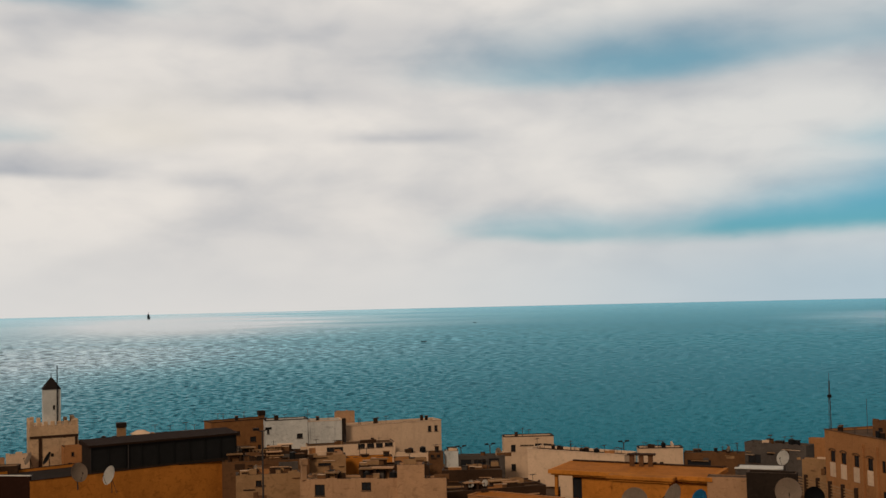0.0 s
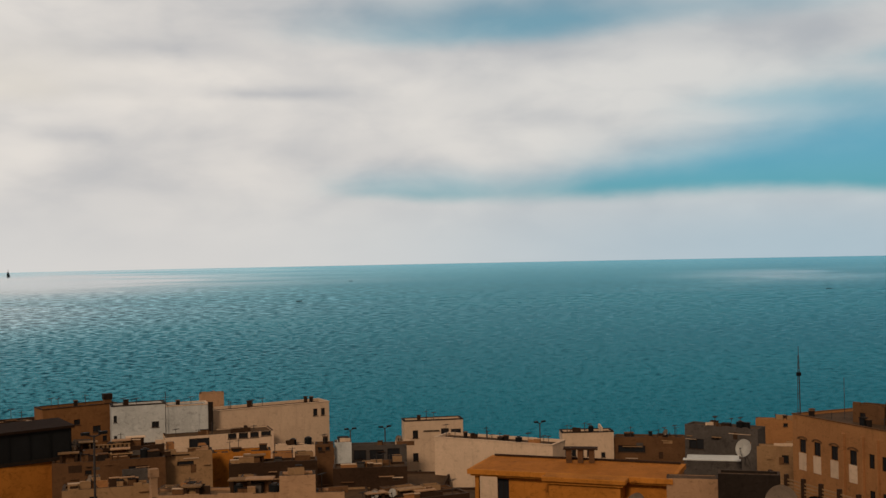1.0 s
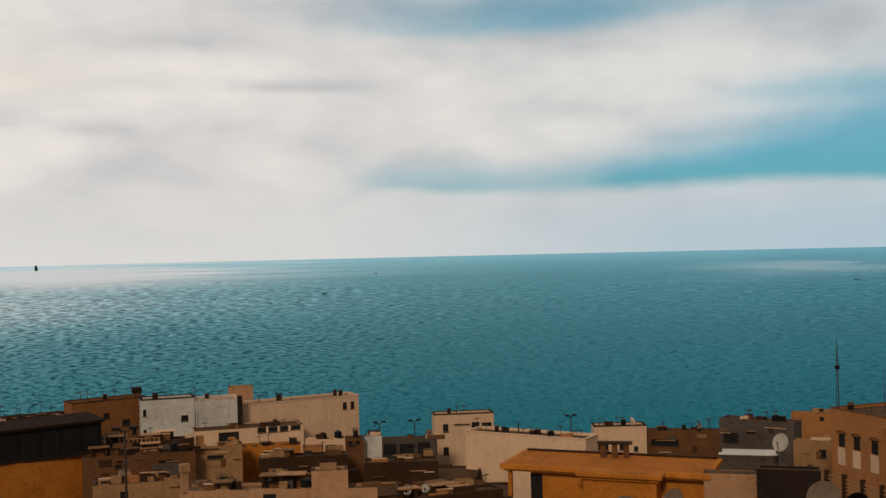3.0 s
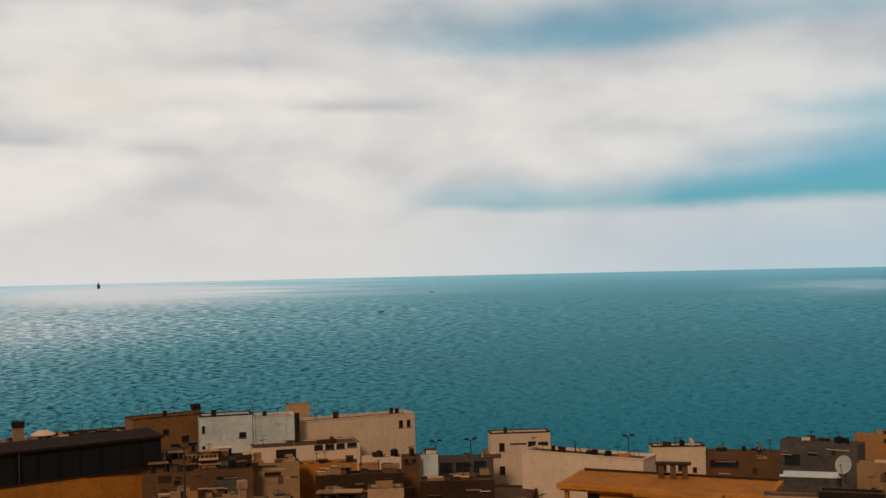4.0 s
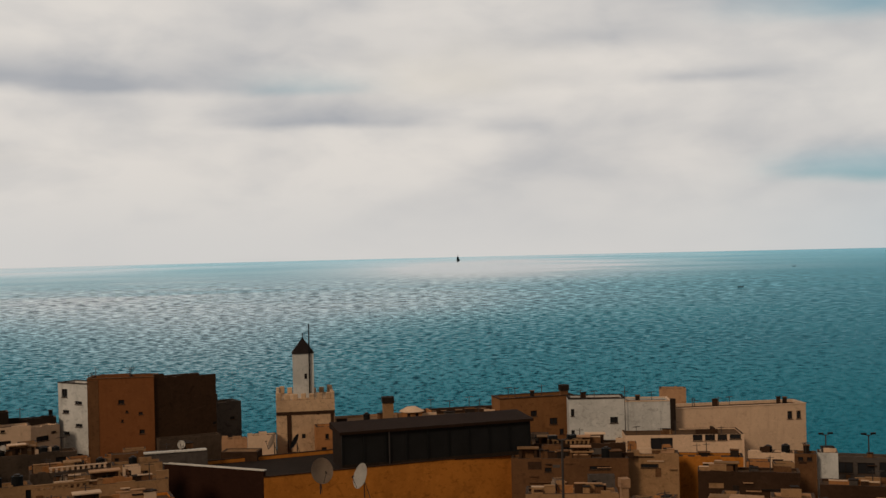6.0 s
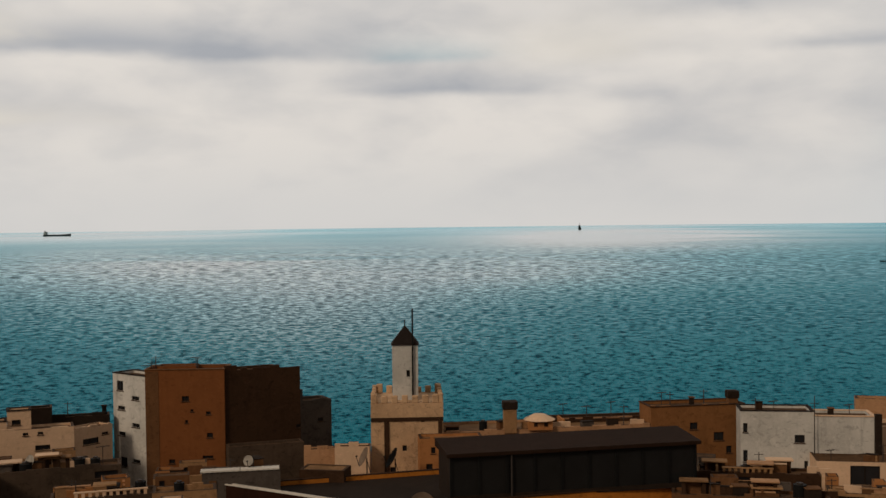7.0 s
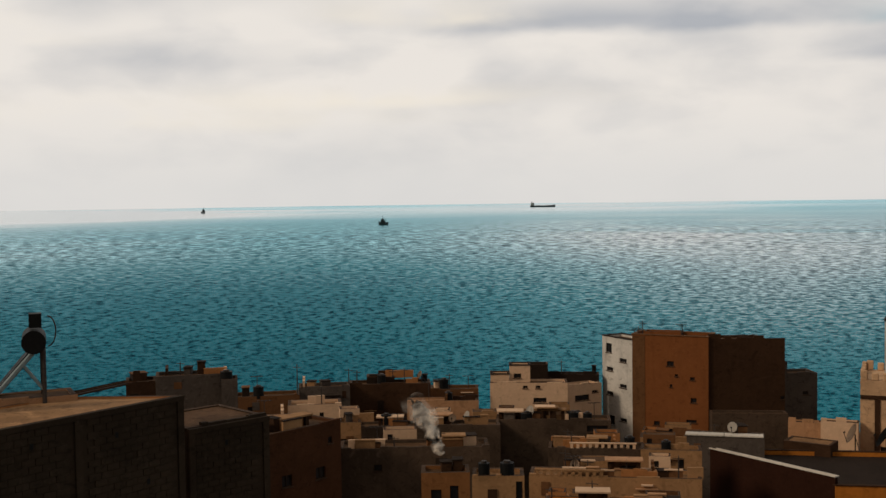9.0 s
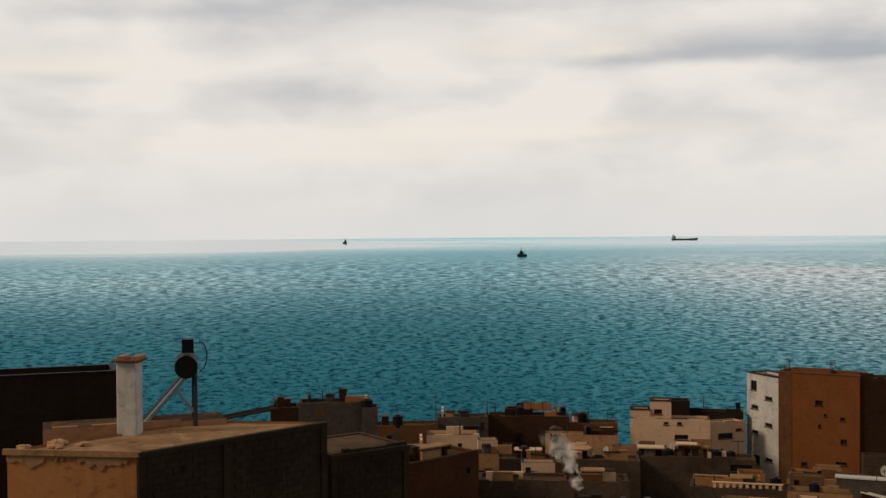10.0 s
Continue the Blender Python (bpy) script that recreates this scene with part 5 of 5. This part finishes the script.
def screen_wall(x, y, z, w, h, yaw, mat):
    """A long roof parapet with a coping, a doorway gap and patched sections."""
    th = thing("roof_parapet", pose(x, y, z, 0, 0, yaw), "patched roof parapet with a worn coping", "parapet", "roof parapets")
    rnd = random.Random(int(x * 31 + y * 17))
    u = 0.0
    while u < w - 0.2:
        ln = min(w - u, rnd.uniform(0.5, 1.6))
        hh = h * rnd.uniform(0.7, 1.0)
        if u == 0.0 or rnd.random() < 0.85:
            sec = slab_part("wall_section", th, u, 0, 0, u + ln - 0.004, 0.16, hh, rnd.choice((mat, mat, TAN, BROWN)))
            slab_part("coping", sec, u, -0.05, hh + 0.003, u + ln - 0.004, 0.21, hh + 0.07, rnd.choice((CREAM, SAND, SOOT, TAN)))
        u += ln


rnd = random.Random(52)
for row in INNER:
    if row[3] < 4:
        continue
    for q in range(int(row[3] * 0.55)):
        v = rnd.uniform(0.25, 1.3)
        u = rnd.uniform(0.1, row[3] - 2.4)
        px, py, pz = roof_spot(row, 3, u, v)
        if rnd.random() < 0.4:
            roof_slab(px, py, pz, rnd.uniform(1.2, 2.2), rnd.uniform(0.7, 1.0), row[2] + rnd.uniform(-3, 3), rnd.choice((TAN, SAND, CREAM, ROOF_PALE)))
        else:
            screen_wall(px, py, pz, rnd.uniform(1.2, 2.3), rnd.uniform(0.4, 0.9), row[2], rnd.choice((TAN, SAND, BROWN, UMBER, PEACH)))


def claustra(row, u0, n, mat):
    """A balustrade of small pierced blocks on a parapet."""
    px, py, pz = roof_spot(row, 3, u0, 0.0, 0.0)
    th = thing("balustrade", pose(px, py, pz, 0, 0, row[2]), "pierced pale block balustrade on a roof edge", "balustrade", "balustrades")
    for j in range(n):
        slab_part("baluster", th, j * 0.42, 0.01, 0.0, j * 0.42 + 0.2, 0.15, 0.32, mat)
    slab_part("rail", th, -0.05, -0.02, 0.323, n * 0.42 - 0.15, 0.18, 0.40, mat)


claustra((-18.47, 74.93, 14.1, 6.59, 18.70), 1.5, 11, CREAM)
claustra((-16.76, 65.00, 13.2, 10.09, 19.29), 0.4, 10, TAN)
claustra((23.33, 87.18, -13.7, 10.99, 17.01), 4.0, 9, TAN)

def tarpaulin(x, y, z, yaw):
    bm = bmesh.new()
    n, m = 26, 12
    grid = [[bm.verts.new((i * 0.26, j * 0.26, 0.12 + 0.16 * noise.noise((i * 0.31, j * 0.45, 2.0)) + 0.09 * noise.noise((i * 0.9, j * 1.1, 5.0)))) for j in range(m)] for i in range(n)]
    for i in range(n - 1):
        for j in range(m - 1):
            bm.faces.new((grid[i][j], grid[i + 1][j], grid[i + 1][j + 1], grid[i][j + 1]))
    bmesh.ops.solidify(bm, geom=bm.faces[:], thickness=0.02)
    ob = part("tarpaulin", bm, TIN)
    ob.matrix_world = pose(x, y, z, 0, 0, yaw)
    tagged(ob, "crumpled pale tarpaulin spread over a flat roof", "tarpaulin")


tarpaulin(*roof_spot((*NEAR[:4], 15.07), 11, 6.0, 6.5, 0.24), NEAR[2])

# ---- masts and street lamps ----
def lattice_mast(x, y, z, h, label):
    th = thing("radio_mast", pose(x, y, z), label, "mast", "radio masts")
    legs = [(0.16, 0.0), (-0.08, 0.14), (-0.08, -0.14)]
    for a, b in legs:
        rod_part("leg", th, (a, b, 0), (a * 0.4, b * 0.4, h), 0.028, STEEL)
    n = int(h / 0.5)
    for j in range(n):
        f0, f1 = 1 - 0.6 * j / n, 1 - 0.6 * (j + 1) / n
        p, q = legs[j % 3], legs[(j + 1) % 3]
        rod_part("brace", th, (p[0] * f0, p[1] * f0, h * j / n), (q[0] * f1, q[1] * f1, h * (j + 1) / n), 0.014, STEEL)
    slab_part("aerial_box", th, -0.18, -0.15, h * 0.66, 0.18, 0.15, h * 0.72, BLACK)
    rod_part("whip", th, (0, 0, h), (0, 0, h + 0.9), 0.03, STEEL)


lattice_mast(*roof_spot((86.25, 48.48, -98.8, 13.41, 19.62), 12, 0.35, 0.6, 0.22), 6.0, "slim steel lattice radio mast on a roof")
th = thing("radio_mast", pose(*roof_spot((86.25, 48.48, -98.8, 13.41, 19.62), 12, 4.0, 3.0, 0.22)), "thin whip aerial on a roof", "mast", "radio masts")
rod_part("whip", th, (0, 0, 0), (0, 0, 4.0), 0.03, STEEL)


def street_lamp(x, y, z, h, label="dark steel street lamp near the shore"):
    gz = ground_z(x, y)
    th = thing("street_lamp", pose(x, y, gz - 0.2), label, "street lamp", "street lamps")
    hh = z + h - gz
    rod_part("pole", th, (0, 0, 0), (0, 0, hh), 0.12, STEEL, r1=0.07)
    for s in (-1, 1):
        rod_part("arm", th, (0, 0, hh - 0.1), (s * 0.6, 0, hh + 0.1), 0.05, STEEL)
        slab_part("head", th, s * 0.6 - 0.28, -0.15, hh + 0.05, s * 0.6 + 0.28, 0.15, hh + 0.25, BLACK)


street_lamp(69.30, 103.59, 11.33, 2.0)
street_lamp(67.32, 110.16, 10.52, 1.9)
street_lamp(87.05, 93.04, 11.79, 1.8)
street_lamp(18.57, 48.33, 18.90, 5.4, "tall dark twin-headed street lamp between the roofs")
roof_post(-39.95, 78.78, 20.72, 2.4)
roof_post(-37.73, 83.36, 20.96, 1.2)
roof_post(36.68, 93.08, 16.53, 5.0, "tall thin pole against the white houses")


# ---- houses that fill the lower streets ----
def infill():
    rnd = random.Random(11)
    mats = (BROWN, UMBER, TAN, UMBER, GREYWALL, BROWN, PEACH)
    for ring in range(6):
        r = 70 + ring * 15
        n = int(r * 1.75 / 9)
        for j in range(n):
            a = radians(-52 + 88 * (j + 0.5 * (ring % 2)) / n)
            x, y = EYE[0] + r * math.sin(a), EYE[1] + r * math.cos(a)
            house(x, y, -math.degrees(a) + rnd.uniform(-10, 10), rnd.uniform(6, 8.5), ground_z(x, y) + rnd.uniform(2.8, 4.2), d=rnd.uniform(6, 9), mat=rnd.choice(mats),
                  label="low flat-roofed house in the crowded old town", group="lower town houses", ragged=0.15,
                  wins=[(1.0, 0.9, 0.8, 0.9), (3.6, 0.9, 0.8, 0.9)])


infill()


# ---- ships and boats ----
def hull_mesh(L, B, H, rise):
    bm = bmesh.new()
    secs = []
    for t, wd in ((0, 0.75), (0.15, 1.0), (0.6, 1.0), (0.85, 0.65), (1.0, 0.05)):
        x, s = (t - 0.5) * L, max(0.0, t - 0.6) / 0.4
        zt = H + rise * s * s
        secs.append([bm.verts.new(p) for p in ((x * 0.96, -B / 2 * wd * 0.7, -0.5), (x, -B / 2 * wd, zt), (x, B / 2 * wd, zt), (x * 0.96, B / 2 * wd * 0.7, -0.5))])
    for p, q in zip(secs, secs[1:]):
        for j in range(4):
            bm.faces.new((p[j], q[j], q[(j + 1) % 4], p[(j + 1) % 4]))
    bm.faces.new(secs[0]), bm.faces.new(secs[-1])
    return bm


HULL = surface("dark_hull_paint", (0.015, 0.03, 0.035), rough=0.6, vary=0.3)
DECK = surface("pale_ship_paint", (0.25, 0.30, 0.31), rough=0.6, vary=0.2)


def tanker(x, y, yaw, L):
    th = thing("tanker", pose(x, y, 0, 0, 0, yaw), "long low tanker ship with an aft bridge", "ship", "ships")
    part("hull", hull_mesh(L, L * 0.13, L * 0.055, L * 0.03), HULL, th)
    slab_part("bridge", th, -L * 0.46, -L * 0.05, L * 0.055, -L * 0.38, L * 0.05, L * 0.15, DECK)
    rod_part("funnel", th, (-L * 0.44, 0, L * 0.15), (-L * 0.44, 0, L * 0.19), L * 0.012, HULL)
    for u in (-0.15, 0.1, 0.3):
        rod_part("deck_mast", th, (L * u, 0, L * 0.05), (L * u, 0, L * 0.085), L * 0.005, DECK)


def trawler(x, y, yaw, L, label):
    th = thing("fishing_boat", pose(x, y, 0, 0, 0, yaw), label, "boat", "fishing boats")
    part("hull", hull_mesh(L, L * 0.3, L * 0.2, L * 0.12), HULL, th)
    slab_part("bulwark", th, -L * 0.46, -L * 0.11, L * 0.2, L * 0.32, L * 0.11, L * 0.25, HULL)
    house_part = slab_part("wheelhouse", th, -L * 0.12, -L * 0.11, L * 0.25, L * 0.18, L * 0.11, L * 0.42, HULL, bevel=L * 0.01)
    slab_part("bridge", house_part, -L * 0.02, -L * 0.09, L * 0.42, L * 0.14, L * 0.09, L * 0.54, HULL)
    rod_part("mast", th, (L * 0.04, 0, L * 0.5), (L * 0.04, 0, L * 0.82), L * 0.018, HULL)
    rod_part("boom", th, (-L * 0.3, 0, L * 0.25), (-L * 0.3, 0, L * 0.5), L * 0.016, HULL)
    rod_part("funnel", th, (-L * 0.06, 0, L * 0.42), (-L * 0.06, 0, L * 0.52), L * 0.03, HULL)


tanker(-920.2, 3124.7, -15, 84)
trawler(-594.8, 1309.5, 165, 15, "dark fishing boat with a tall mast")
trawler(-1589.0, 2407.8, -30, 19, "small dark fishing boat far out")
trawler(509.7, 3113.2, -110, 24, "dark fishing boat on the horizon")


def skiff(x, y, yaw, L, label):
    th = thing("open_boat", pose(x, y, 0, 0, 0, yaw), label, "boat", "fishing boats")
    part("hull", hull_mesh(L, L * 0.28, L * 0.10, L * 0.06), HULL, th)
    slab_part("outboard", th, -L * 0.52, -L * 0.04, L * 0.02, -L * 0.46, L * 0.04, L * 0.2, BLACK)
    slab_part("thwart", th, -L * 0.1, -L * 0.12, L * 0.10, 0, L * 0.12, L * 0.15, HULL)


skiff(366.5, 833.1, 10, 5.5, "low dark open boat on the water")
skiff(718.5, 1470.3, 10, 6.0, "tiny open boat far out")
skiff(789.6, 653.5, -30, 5.0, "tiny dark boat on the open sea")


# ---- smoke from a roof chimney ----
def smoke(x, y, z):
    m = bpy.data.materials.new("pale_smoke")
    k = Net(nodes_of(m))
    pos = k.node("ShaderNodeNewGeometry").outputs["Position"]
    tr, df, mx, o = k.node("ShaderNodeBsdfTransparent"), k.node("ShaderNodeBsdfDiffuse"), k.node("ShaderNodeMixShader"), k.node("ShaderNodeOutputMaterial")
    k.put(df.inputs["Color"], (0.8, 0.74, 0.66))
    k.put(mx.inputs[0], k.math("MULTIPLY", k.ramp(k.noise(pos, 1.1, 4.0, 0.55, 0.4), 0.36, 0.70, 0.0, 0.34), k.ramp(k.split(pos)[2], z + 4.0, z + 0.6, 0.25, 1.0)))
    k.nt.links.new(tr.outputs[0], mx.inputs[1])
    k.nt.links.new(df.outputs[0], mx.inputs[2])
    k.nt.links.new(mx.outputs[0], o.inputs[0])
    bm = bmesh.new()
    rnd = random.Random(9)
    for i in range(64):
        t = (i / 63) ** 1.5
        r = 0.24 + 0.30 * t
        c = Vector((x - 1.9 * t + rnd.uniform(-0.75, 0.75) * t, y + rnd.uniform(-0.3, 0.3), z + 0.25 + 3.3 * t))
        bmesh.ops.create_icosphere(bm, subdivisions=2, radius=r * rnd.uniform(0.8, 1.05), matrix=Matrix.Translation(c) @ pose(0, 0, 0, rnd.uniform(0, 90), rnd.uniform(0, 90), 0))
    for v in bm.verts:
        v.co += Vector(noise.noise_vector(v.co * 1.9)) * 0.3
    ob = part("smoke", bm, m)
    ob.visible_shadow = False
    tagged(ob, "thin pale smoke drifting from a roof chimney", "smoke", kind="stuff")
    for p in ob.data.polygons:
        p.use_smooth = True
    chimney(x, y, z - 1.2, 0.5, 0.6, BROWN, SOOT, "small brown roof chimney with a sooty top")


smoke(-23.09, 66.96, 19.48)
